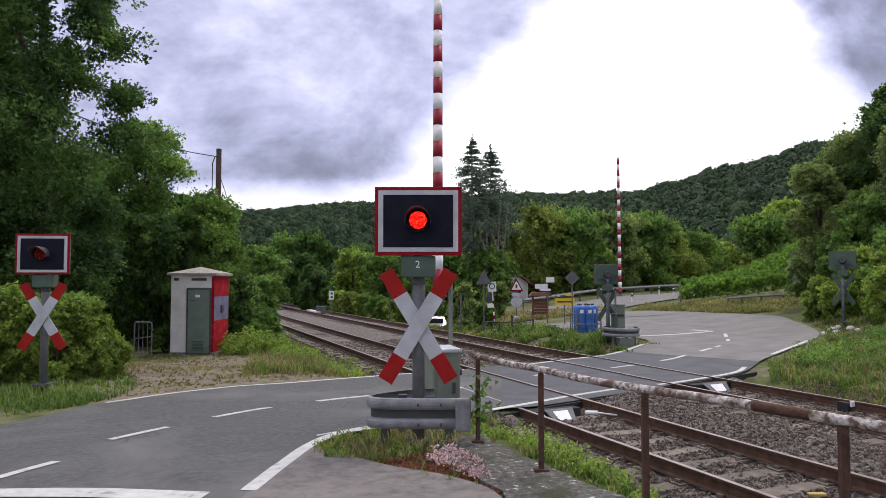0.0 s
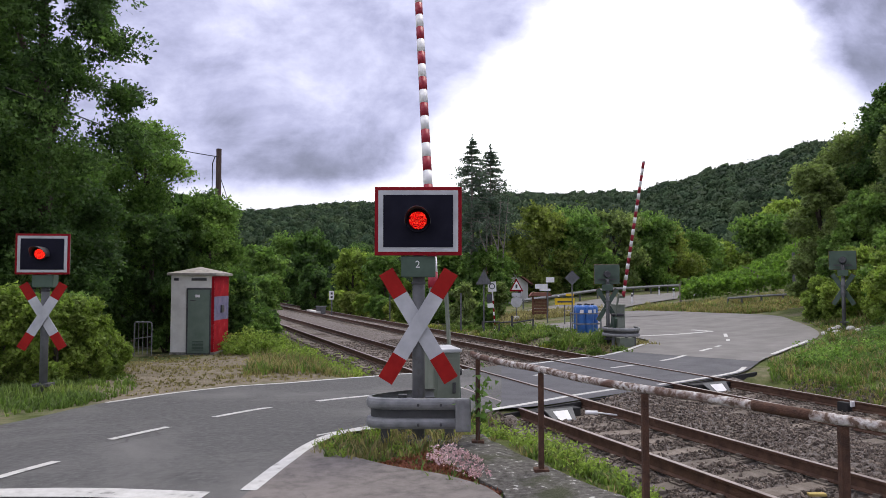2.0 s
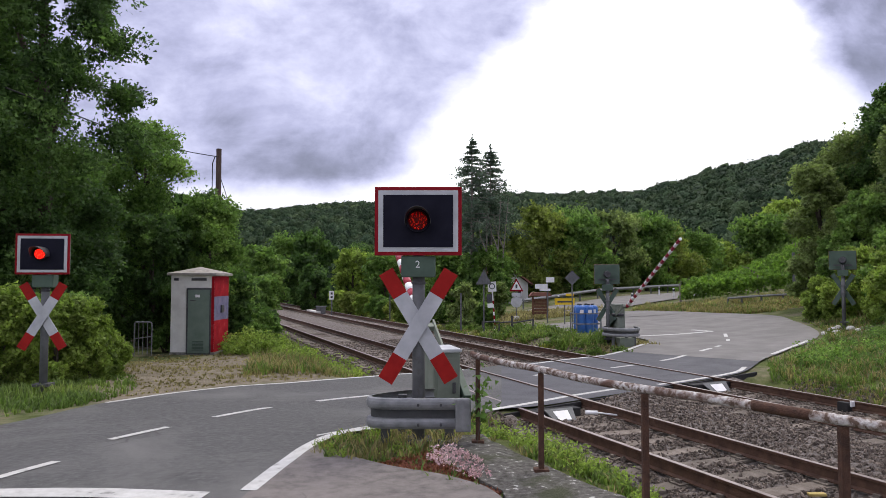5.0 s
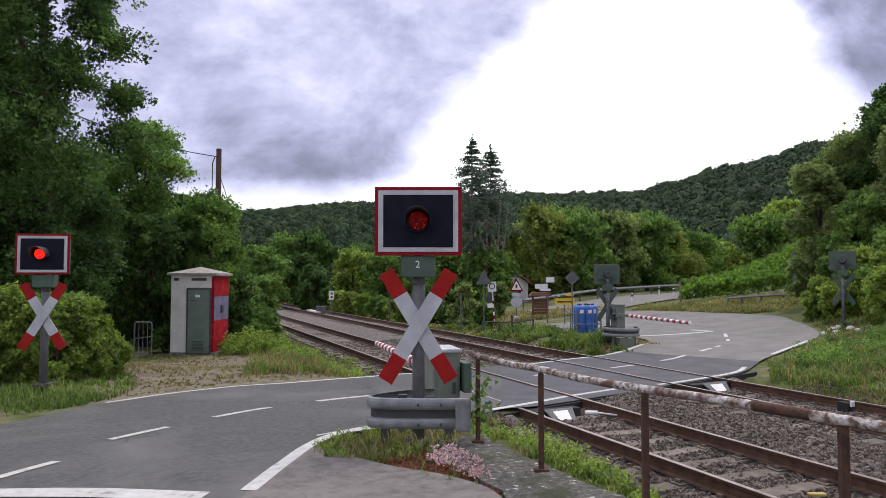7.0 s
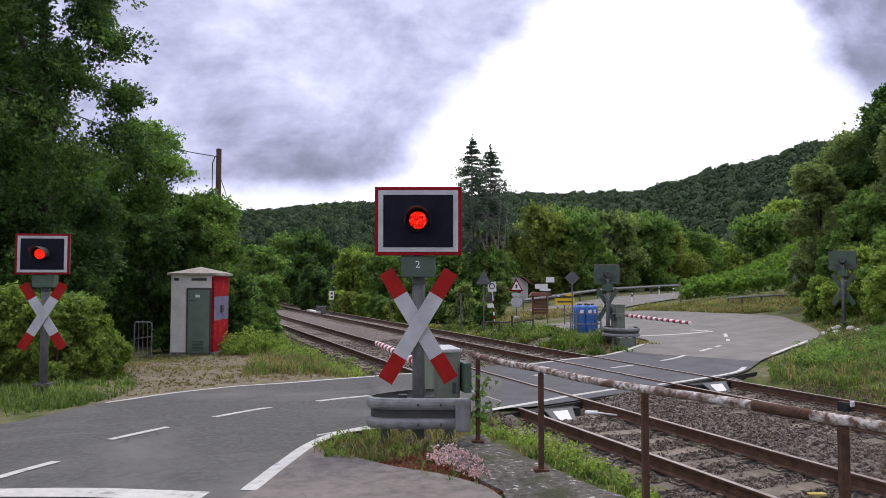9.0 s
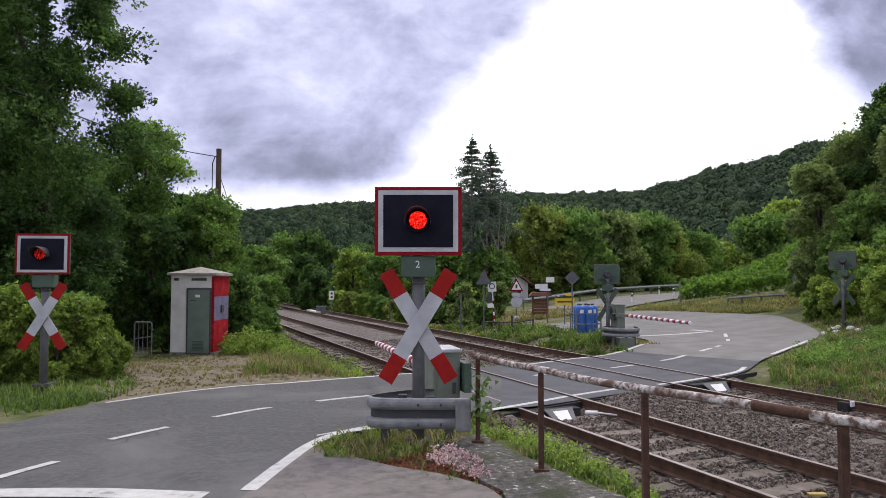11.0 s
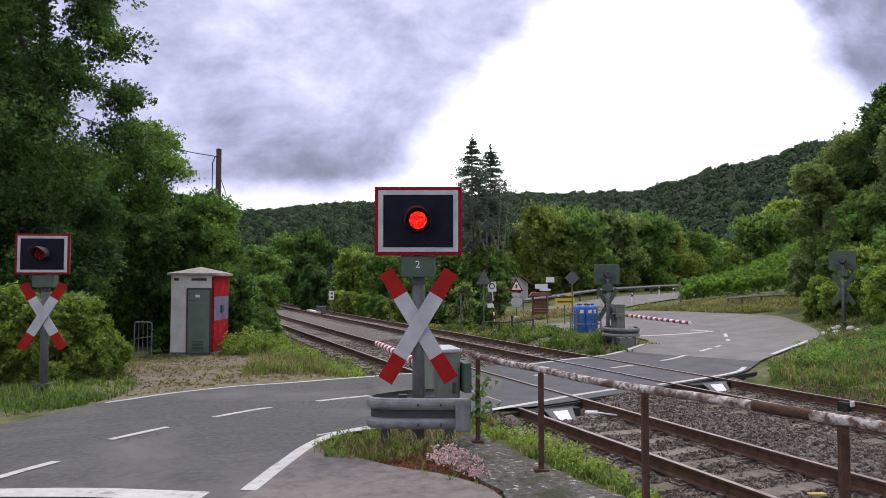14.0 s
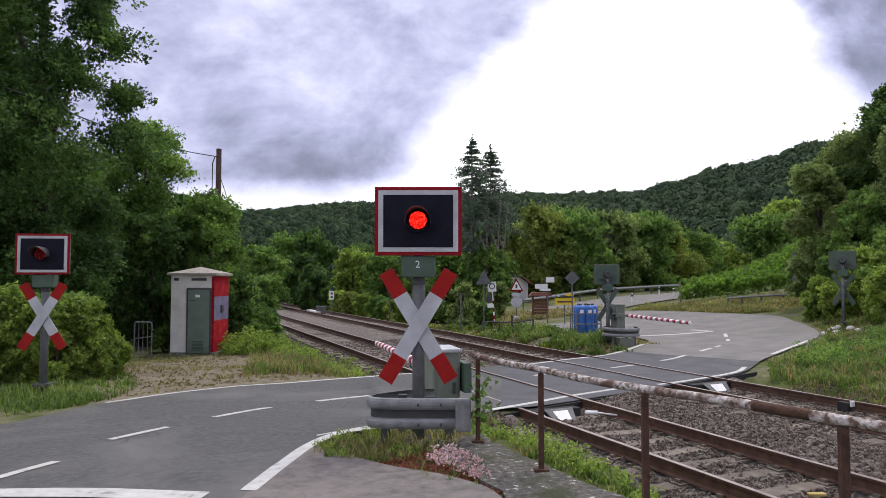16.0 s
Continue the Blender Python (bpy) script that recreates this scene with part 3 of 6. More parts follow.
def build_stones():
    rng = np.random.default_rng(4)
    ico = np.array([(1, 0, 0), (-1, 0, 0), (0, 1, 0), (0, -1, 0), (0, 0, 1), (0, 0, -1), (.6, .6, .6), (-.6, -.6, .55)])
    tri = [(4, 0, 6), (4, 6, 2), (6, 0, 2), (4, 2, 1), (4, 1, 7), (7, 1, 3), (4, 7, 3), (4, 3, 0), (5, 2, 0), (5, 1, 2), (5, 3, 1), (5, 0, 3)]
    vs, fs = [], []
    for a, b, count, size in ((3.5, 11.6, 26000, 0.030), (16.0, 26.0, 9000, 0.036)):
        for _ in range(count):
            n, s = rng.uniform(4.45, 13.4), rng.uniform(a, b)
            if crossing(n, s, 0.1):
                continue
            on = min(abs(n - N1), abs(n - N2))
            if 0.69 < on < 0.82:
                continue
            p = W(n, s)
            z = max(bed_z(n, s), ground_z(p.x, p.y)) + rng.uniform(-0.01, 0.02)
            if on < 1.3:
                ph = ((s + 6.0) / 0.62) % 1.0
                if (ph < 0.2 or ph > 0.8) and rng.random() < 0.80:
                    continue
                z += 0.005
            p = np.array(W(n, s, z))
            r = size * rng.uniform(0.6, 1.35)
            ax = rng.normal(size=(3, 3))
            q, _r = np.linalg.qr(ax)
            v = (ico * rng.uniform(0.65, 1.25, size=(8, 1)) * np.array([1.15, 0.9, 0.75])) @ q * r + p
            o = len(vs)
            vs.extend(map(tuple, v))
            fs.extend((o + i, o + j, o + k) for i, j, k in tri)
    tagged(from_np("ballast_stones", vs, fs, BALLAST), "loose angular grey-brown ballast stones", "gravel", kind="stuff")


build_stones()

# dark grooves along the rails through the crossing
for nc in (N1 - 0.752, N1 + 0.752, N2 - 0.752, N2 + 0.752):
    s0, s1 = slab_lo(nc) + 0.02, slab_hi(nc) - 0.02
    rot = Matrix.Rotation(math.atan2(SN, CN), 4, "Z")
    for e, w in ((0.055, 0.03), (-0.05, 0.012)):
        g = part("flangeway", bx(-w, w, s0, s1, 0.03, 0.0365, m=rot @ Matrix.Translation((nc + e, 0, 0))), DARKSTEEL, cross_road)


def slab_edges():
    """Dark rubber flanks of the crossing slab, between the rails."""
    cuts = [4.6, N1 - 0.80, N1 - 0.70, N1 + 0.70, N1 + 0.80, N2 - 0.80, N2 - 0.70, N2 + 0.70, N2 + 0.80, 13.2]
    for f, o in ((slab_lo, -0.06), (slab_hi, 0.06)):
        for a, b in zip(cuts[::2], cuts[1::2]):
            bm = bmesh.new()
            v = [W(n, f(n) + e, z) for n in (a, b) for e in (0.0, o) for z in (-0.3, 0.012)]
            v = [bm.verts.new(p) for p in v]
            for q in ((0, 1, 3, 2), (4, 6, 7, 5), (0, 4, 5, 1), (2, 3, 7, 6), (1, 5, 7, 3), (0, 2, 6, 4)):
                bm.faces.new([v[i] for i in q])
            part("slab_edge", bm, RUBBER, cross_road)


slab_edges()


def deflector(nc, s, w):
    """Sloped sheet-metal shield at the end of a crossing panel."""
    m = Matrix.Translation(W(nc, s, -0.13)) @ Matrix.Rotation(math.atan2(SN, CN) + 0.1, 4, "Z")
    t = thing("deflector_plate", m, "grey sheet-metal deflector with white panel between the rails", "deflector plate", "deflectors at the crossing")

    def sheet(pts, th):
        bm = bmesh.new()
        top = [bm.verts.new(p) for p in pts]
        low = [bm.verts.new((p[0], p[1], p[2] - th)) for p in pts]
        bm.faces.new(top)
        bm.faces.new(low[::-1])
        for i in range(4):
            bm.faces.new((top[i], low[i], low[(i + 1) % 4], top[(i + 1) % 4]))
        return bm
    part("sheet", sheet([(-w, -0.12, -0.02), (w, -0.12, -0.02), (1.45 * w, 0.12, 0.17), (-1.45 * w, 0.12, 0.17)], 0.02), POSTGREY, t)
    part("white_panel", sheet([(-0.62 * w, -0.085, 0.018), (0.62 * w, -0.085, 0.018), (0.75 * w, 0.07, 0.141), (-0.75 * w, 0.07, 0.141)], 0.006), SIGNWHITE, t, "white panel")
    part("housing", bx(-2.4 * w, 2.4 * w, 0.125, 0.34, -0.06, 0.15, bevel=0.02), RUBBER, t, "black rubber housing")
    return t


deflector(N1 - 0.12, 10.05, 0.20)
deflector(N2 + 0.25, 11.45, 0.24)
tagged(part("point_marker", bx(-0.05, 0.05, -0.02, 0.02, 0.0, 0.13, bevel=0.01), SIGNWHITE, at=Matrix.Translation(W(N1 - 0.55, 10.0, -0.14))), "small white marker beside the rail", "marker")
sensor = thing("rail_sensor", Matrix.Translation(W(N2 + 0.70, 8.85, -0.14)) @ Matrix.Rotation(math.atan2(SN, CN), 4, "Z"), "black rail sensor with pale cap clamped to the rail", "rail sensor")
part("body", bx(-0.11, 0.02, -0.09, 0.12, 0.0, 0.17, bevel=0.02), RUBBER, sensor)
part("cap", bx(-0.06, 0.03, -0.13, -0.095, 0.10, 0.20, bevel=0.01), SIGNWHITE, sensor, "pale cap")
part("clamp", bx(-0.05, 0.10, -0.05, 0.05, -0.05, -0.005, bevel=0.008), DARKSTEEL, sensor)
rodm = bmesh.new()
rod(rodm, (0, 0, 0), (0.2, 0, 0), 0.035)
rod(rodm, (0.2, 0, 0), (0.52, 0, -0.03), 0.014)
tagged(part("cable_sleeve", rodm, SIGNWHITE, at=Matrix.Translation(W(N1 + 0.30, 10.02, -0.03)) @ Matrix.Rotation(-0.15, 4, "Z")), "white cable sleeve between the rails", "cable")

# ---- signals ----
LAMPS = []


def bolt(parent, p, r=0.012):
    part("bolt", rd((p[0], p[1], p[2]), (p[0], p[1] - 0.012, p[2]), r, seg=6), DARKSTEEL, parent)


PITCH = 0.0052


def ribs(y0, y1, radius=0.088):
    """Thin level bars that cover half of a round lens."""
    bm = bmesh.new()
    n = int(radius / PITCH)
    for i in range(-n, n + 1):
        z = i * PITCH
        half = math.sqrt(max(1e-6, radius * radius - z * z))
        box(bm, -half, half, y0, y1, z - PITCH * 0.25, z + PITCH * 0.25)
    return bm


def crossing_signal(at, label, group="crossing signals", plate=True, dark_cross=False):
    """Red light on a screen above a saltire; origin at the foot, front towards -y."""
    t = thing("crossing_signal", at, label, "crossing signal", group)
    part("post", rd((0, 0, -0.3), (0, 0, 2.0), 0.062, seg=20), POSTGREY, t, smooth=True)
    part("post_collar", rd((0, 0, 1.56), (0, 0, 1.585), 0.072, seg=20), DARKSTEEL, t)
    part("base_plate", bx(-0.13, 0.13, -0.13, 0.13, -0.02, 0.03, bevel=0.008), DARKSTEEL, t)
    bxm = part("control_box", bx(-0.17, 0.17, -0.13, 0.08, 1.63, 1.84, bevel=0.012), GREENBOX, t)
    if plate:
        cu = bpy.data.curves.new("digit", "FONT")
        cu.body, cu.size, cu.extrude, cu.align_x, cu.align_y = "2", 0.10, 0.002, "CENTER", "CENTER"
        o = new("digit", cu)
        dg = bpy.context.evaluated_depsgraph_get()
        me = bpy.data.meshes.new_from_object(o.evaluated_get(dg))
        bpy.data.objects.remove(o)
        me.materials.clear()
        me.materials.append(SIGNWHITE)
        o = new("digit", me)
        o.parent = bxm
        o.matrix_basis = Matrix.Translation((-0.005, -0.134, 1.755)) @ Matrix.Rotation(radians(90), 4, "X")
        o["label"] = "painted white number 2"
    # screen: red outer frame, white band, black face, green-grey back
    scr = part("screen", bx(-0.43, 0.43, -0.155, -0.125, 1.845, 2.525, bevel=0.006), RED, t, "red-edged signal screen")
    part("screen_back", bx(-0.425, 0.425, -0.124, -0.085, 1.85, 2.52, bevel=0.01), GREENBOX, scr, "grey-green back")
    part("white_band", bx(-0.395, 0.395, -0.160, -0.150, 1.880, 2.490, bevel=0.002), WHITE, scr, "white band")
    part("black_face", bx(-0.345, 0.345, -0.165, -0.152, 1.925, 2.445, bevel=0.002), BLACK, scr, "black face")
    lz = 2.185
    part("lamp_case", rd((0, -0.09, lz), (0, 0.12, lz), 0.125, 0.10, seg=18), DARKSTEEL, scr, "dark lamp casing behind the screen")
    part("back_frame", bx(-0.30, 0.30, -0.085, -0.05, lz - 0.20, lz - 0.15), DARKSTEEL, scr)
    part("bracket", bx(-0.05, 0.05, -0.085, 0.06, 1.84, 2.02, bevel=0.006), POSTGREY, scr)
    hous = bmesh.new()
    for r0, r1 in ((0.112, 0.100),):
        n = 28
        rings = []
        for (y, r) in ((-0.16, r0), (-0.27, r0), (-0.27, r1), (-0.16, r1)):
            rings.append([hous.verts.new((r * math.cos(i * math.tau / n), y, lz + r * math.sin(i * math.tau / n))) for i in range(n)])
        for a, b in zip(rings, rings[1:]):
            for i in range(n):
                hous.faces.new((a[i], a[(i + 1) % n], b[(i + 1) % n], b[i]))
    part("lamp_ring", hous, BLACK, t, "black lamp ring")
    vis = bmesh.new()
    n = 22
    ra, rb = [], []
    for i in range(n + 1):
        a = radians(-18 + 216 * i / n)
        reach = 0.30 + 0.17 * math.sin(max(0.0, min(math.pi, a)))
        for lst, r in ((ra, 0.118), (rb, 0.122)):
            lst.append((vis.verts.new((r * math.cos(a), -0.16, lz + r * math.sin(a))), vis.verts.new((r * 1.04 * math.cos(a), -0.16 - reach + 0.14, lz + r * 1.04 * math.sin(a) - 0.01))))
    for i in range(n):
        for l in (ra, rb):
            vis.faces.new((l[i][0], l[i][1], l[i + 1][1], l[i + 1][0]))
        vis.faces.new((ra[i][1], rb[i][1], rb[i + 1][1], ra[i + 1][1]))
    part("visor", vis, DARKSTEEL, t, "dark hood over the lamp")
    # lamp unit: glowing disc behind fine red ribs and shutter, added to imitate fading
    unit = part("lamp_unit", rd((0, 0.006, 0), (0, 0.012, 0), 0.092, seg=28), REDLENS, t, "round red lamp", at=Matrix.Translation((0, -0.255, lz)))
    part("lit_lens", rd((0, 0.0, 0), (0, 0.004, 0), 0.086, 0.086, seg=32), LIT, unit, "glowing red lens")
    part("lens_ribs", ribs(-0.0022, -0.0016), REDLENS, unit, "added dark red ribs over the lens")
    shut = part("lens_shutter", ribs(-0.0012, -0.0006), REDLENS, unit, "added ribbed shutter imitating the fading lamp")
    LAMPS.append(shut)
    # saltire
    for side, yy in ((1, -0.105), (-1, -0.075)):
        arm = Matrix.Translation((0, 0, 1.15)) @ Matrix.Rotation(radians(side * 31.2), 4, "Y")
        a = part("saltire_arm", bx(-0.078, 0.078, yy, yy + 0.012, -0.35, 0.35, bevel=0.003, m=arm), GREENBOX if dark_cross else WHITE, t, "white arm of the saltire")
        for lo, hi in ((-0.628, -0.351), (0.351, 0.628)):
            part("red_end", bx(-0.078, 0.078, yy, yy + 0.012, lo, hi, bevel=0.003, m=arm), SALTIRE_RED, a, "red end")
        part("back_plate", bx(-0.076, 0.076, yy + 0.0125, yy + 0.02, -0.625, 0.625, m=arm), GREENBOX, a, "grey-green back")
    for z in (1.02, 1.28):
        part("clamp", bx(-0.085, 0.085, -0.068, 0.07, z - 0.02, z + 0.02, bevel=0.006), POSTGREY, t)
    return t


sig_near = crossing_signal(pose(-0.245, 7.0, 0.57), "grey signal post with red light and red-white saltire, lamp flashing")
sig_left = crossing_signal(pose(-6.69, 11.72, 0.435, 0, 0, 6), "signal post with red light and saltire before a hedge", plate=False)
sig_far = crossing_signal(pose(5.58, 23.6, 0.24, 0, 0, 176), "signal post seen from behind, grey-green backs", plate=False)
sig_bank = crossing_signal(pose(14.15, 24.6, 0.75, 0, 0, 150), "signal post seen from behind among bushes", plate=False)


# ---- barriers ----
def wbeam(bm, pts, z0, z1, out):
    """A corrugated guard beam along plan points; out: sign of the side to which it bulges."""
    h = z1 - z0
    prof = [(0.0, 0.0), (0.03, 0.06), (0.042, 0.28), (0.045, 0.5), (0.042, 0.72), (0.03, 0.94), (0.0, 1.0)]
    rings = []
    for i, p in enumerate(pts):
        a, b = Vector((*pts[max(0, i - 1)], 0)), Vector((*pts[min(len(pts) - 1, i + 1)], 0))
        d = (b - a).normalized()
        o = Vector((d.y, -d.x, 0)) * out
        ring = []
        for th in (0.0, -0.006):
            row = [bm.verts.new(Vector((*p, 0)) + o * (u + th) + Vector((0, 0, z0 + v * h))) for u, v in prof]
            ring.append(row)
        rings.append(ring[0] + ring[1][::-1])
    k = len(rings[0])
    for a, b in zip(rings, rings[1:]):
        for i in range(k):
            bm.faces.new((a[i], a[(i + 1) % k], b[(i + 1) % k], b[i]))
    bm.faces.new(rings[0])
    bm.faces.new(rings[-1][::-1])
    return bm


BOOMS = []


def barrier(at, length, stripes, label, lid, thick=0.066, start=1.08):
    """Barrier drive with a striped boom; origin at the boom's pivot, boom swings in the y-z plane towards +y."""
    t = thing("level_crossing_barrier", at, label, "barrier", "barriers at the crossing")
    g = -0.62
    part("drive_housing", bx(-0.19, 0.13, -0.62, -0.09, g - 0.3, 0.30, bevel=0.02), PALEGREEN, t)
    part("housing_lid", bx(-0.21, 0.145, -0.65, -0.06, 0.302, 0.345, bevel=0.015), lid, t, "pale lid")
    part("housing_door", bx(-0.15, 0.10, -0.632, -0.622, g, 0.24, bevel=0.004), PALEGREEN, t)
    part("door_lock", bx(0.03, 0.07, -0.65, -0.633, -0.17, -0.04, bevel=0.008), DARKSTEEL, t)
    part("axle", rd((-0.10, 0, 0), (0.30, 0, 0), 0.05, seg=14), DARKSTEEL, t)
    part("pedestal", bx(-0.12, 0.14, -0.12, 0.10, g - 0.3, -0.10, bevel=0.01), PALEGREEN, t)
    # boom: grey-green root, then red and white sleeves; drawn standing up
    root = bmesh.new()
    box(root, 0.150, 0.180, -0.06, 0.06, -0.10, start + 0.1, bevel=0.006)
    box(root, -0.05, 0.18, -0.04, 0.04, start - 0.06, start + 0.04, bevel=0.006)
    arm = part("boom", root, PALEGREEN, t, "striped boom")
    cw = bmesh.new()
    box(cw, 0.15, 0.24, -0.17, 0.17, -0.72, -0.06, bevel=0.01)
    part("counterweight", cw, GREENBOX, arm, "grey-green counterweight arm")
    z = start
    step = (length - start - 0.05) / stripes
    for i in range(stripes):
        r0, r1 = thick - 0.012 * i / stripes, thick - 0.012 * (i + 1) / stripes
        part("boom_sleeve", rd((0, 0, z), (0, 0, z + step), r0, r1, seg=14, cap=True), BOOMRED if i % 2 == 0 else BOOMWHITE, arm, "red sleeve" if i % 2 == 0 else "white sleeve", smooth=True)
        z += step
    part("boom_tip", rd((0, 0, z), (0, 0, z + 0.05), thick - 0.012, thick - 0.018, seg=14), BOOMWHITE, arm, "white tip")
    BOOMS.append(arm)
    return t


bar_near = barrier(pose(-0.065, 8.75, 1.03, 0, 0, 13.2), 5.6, 22, "grey-green barrier drive with red-white boom behind the guard rail", WHITE)
bar_far = barrier(pose(5.98, 23.5, 1.06, 0, 0, 185), 5.35, 23, "grey-green barrier drive with red-white boom beyond the tracks", PALEGREEN, 0.056, 0.70)


def guard(name_pts, z0, z1, posts, label, out):
    t = thing("guard_rail", pose(0, 0, 0), label, "guard rail", "guard rails round the barriers")
    h = z1 - z0
    for a, b in ((0.0, 0.36), (0.62, 1.0)):
        part("beam", wbeam(bmesh.new(), name_pts, z0 + a * h, z0 + b * h, out), STEEL, t, smooth=False)
    # web of the same beam, drawn in a darker grey than the ridges
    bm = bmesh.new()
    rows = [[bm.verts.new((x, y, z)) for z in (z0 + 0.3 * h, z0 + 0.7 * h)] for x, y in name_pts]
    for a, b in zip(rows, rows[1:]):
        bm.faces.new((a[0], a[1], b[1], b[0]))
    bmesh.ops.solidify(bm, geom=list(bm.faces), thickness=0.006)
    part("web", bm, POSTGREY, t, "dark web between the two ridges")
    for x, y in posts:
        bm = bmesh.new()
        zg = ground_z(x, y)
        box(bm, x - 0.045, x + 0.045, y - 0.03, y + 0.03, zg - 0.25, z1 - 0.03, bevel=0.006)
        part("post", bm, POSTGREY, t)
    return t


def rounded(pts, n=30):
    return [(p.x, p.y) for p in spline([(*p, 0) for p in pts], n)]


gr = guard(rounded([(-0.08, 7.48), (-0.40, 7.34), (-0.64, 7.14), (-0.72, 6.99), (-0.62, 6.88), (-0.35, 6.85), (0.0, 6.85), (0.24, 6.86)], 40), 0.72, 1.02, [(-0.57, 6.96), (0.06, 6.98), (-0.42, 7.28)], "galvanised corrugated guard rail bent round the signal", 1)
end = bx(0.12, 0.27, 6.765, 6.835, 0.705, 1.025, bevel=0.02)
part("end_plate", end, STEEL, gr)
for x in (-0.24, -0.02):
    for z in (0.775, 0.965):
        part("bolt", rd((x, 6.80, z), (x, 6.76, z), 0.014, seg=6), DARKSTEEL, gr)
ring = [(5.95 + 0.57 * math.cos(radians(a)), 23.35 + 0.66 * math.sin(radians(a))) for a in range(60, 481, 15)][:-6]
guard(ring, 0.36, 0.66, [(5.60, 22.98), (6.30, 22.98), (5.98, 22.78)], "grey corrugated guard rail ringed round the far barrier", 1)


tagged(part("barrier_foundation", bx(-0.24, 0.24, -0.22, 0.22, -0.4, 0.34, bevel=0.02), PALEGREEN, at=pose(5.98, 22.95, 0.0, 0, 0, 5)), "grey-green foundation block under the far barrier", "foundation")


# ---- railing and ledge ----
def build_ledge():
    bm = bmesh.new()
    rnd = random.Random(3)
    prev = None
    S = np.arange(-3.0, 6.75, 0.25)
    rows = []
    for s in S:
        n0 = 2.36 + 0.05 * rnd.uniform(-1, 1) + (0.25 * ss(5.6, 6.7, s))
        n1 = 3.06 + 0.025 * rnd.uniform(-1, 1) + 0.125 * max(0.0, 4.6 - s)
        rows.append([bm.verts.new(W(n, s, z + rnd.uniform(-0.012, 0.012))) for n, z in ((n0 - 0.02, 0.45), (n0, 0.595), ((n0 + n1) / 2, 0.605), (n1, 0.60), (n1 + 0.02, 0.05))])
    for a, b in zip(rows, rows[1:]):
        for i in range(4):
            bm.faces.new((a[i], a[i + 1], b[i + 1], b[i]))
    bm.faces.new(rows[-1])
    ob = part("concrete_ledge", bm, LEDGE)
    tagged(ob, "crumbling concrete ledge with lichen under the railing", "ledge", kind="structure")


build_ledge()


def build_railing():
    t = thing("railing", pose(0, 0, 0), "rusty steel railing with flaking white paint", "railing")
    foot = [(0.34, 6.83), (0.81, 5.80), (1.36, 4.73), (2.09, 3.67), (2.95, 2.45), (3.8, 1.2)]
    zt = 1.43
    for i, (x, y) in enumerate(foot):
        bm = bmesh.new()
        box(bm, x - 0.022, x + 0.022, y - 0.022, y + 0.022, 0.45, zt - 0.03, bevel=0.006)
        part("post", bm, RUST, t)
        part("foot_plate", bx(x - 0.06, x + 0.06, y - 0.05, y + 0.05, 0.58, 0.622, bevel=0.006), RUST, t)
    pts = [(0.285, 6.93, zt + 0.012), (0.34, 6.83, zt), (0.57, 6.3, zt - 0.008), (0.81, 5.80, zt), (1.08, 5.28, zt - 0.012), (1.36, 4.73, zt), (1.72, 4.2, zt + 0.006), (2.09, 3.67, zt), (2.95, 2.45, zt), (3.8, 1.2, zt)]
    part("top_rail", tube(bmesh.new(), [tuple(p) for p in spline(pts, 60)], 0.029, 12), RAILING, t, "flaking white top rail", smooth=True)
    bare = [p for p in spline(pts, 240) if 3.79 < p.y < 4.08]
    part("bare_stretch", tube(bmesh.new(), bare, 0.031, 12), RUST, t, "bare rusty stretch of the top rail", smooth=True)


build_railing()


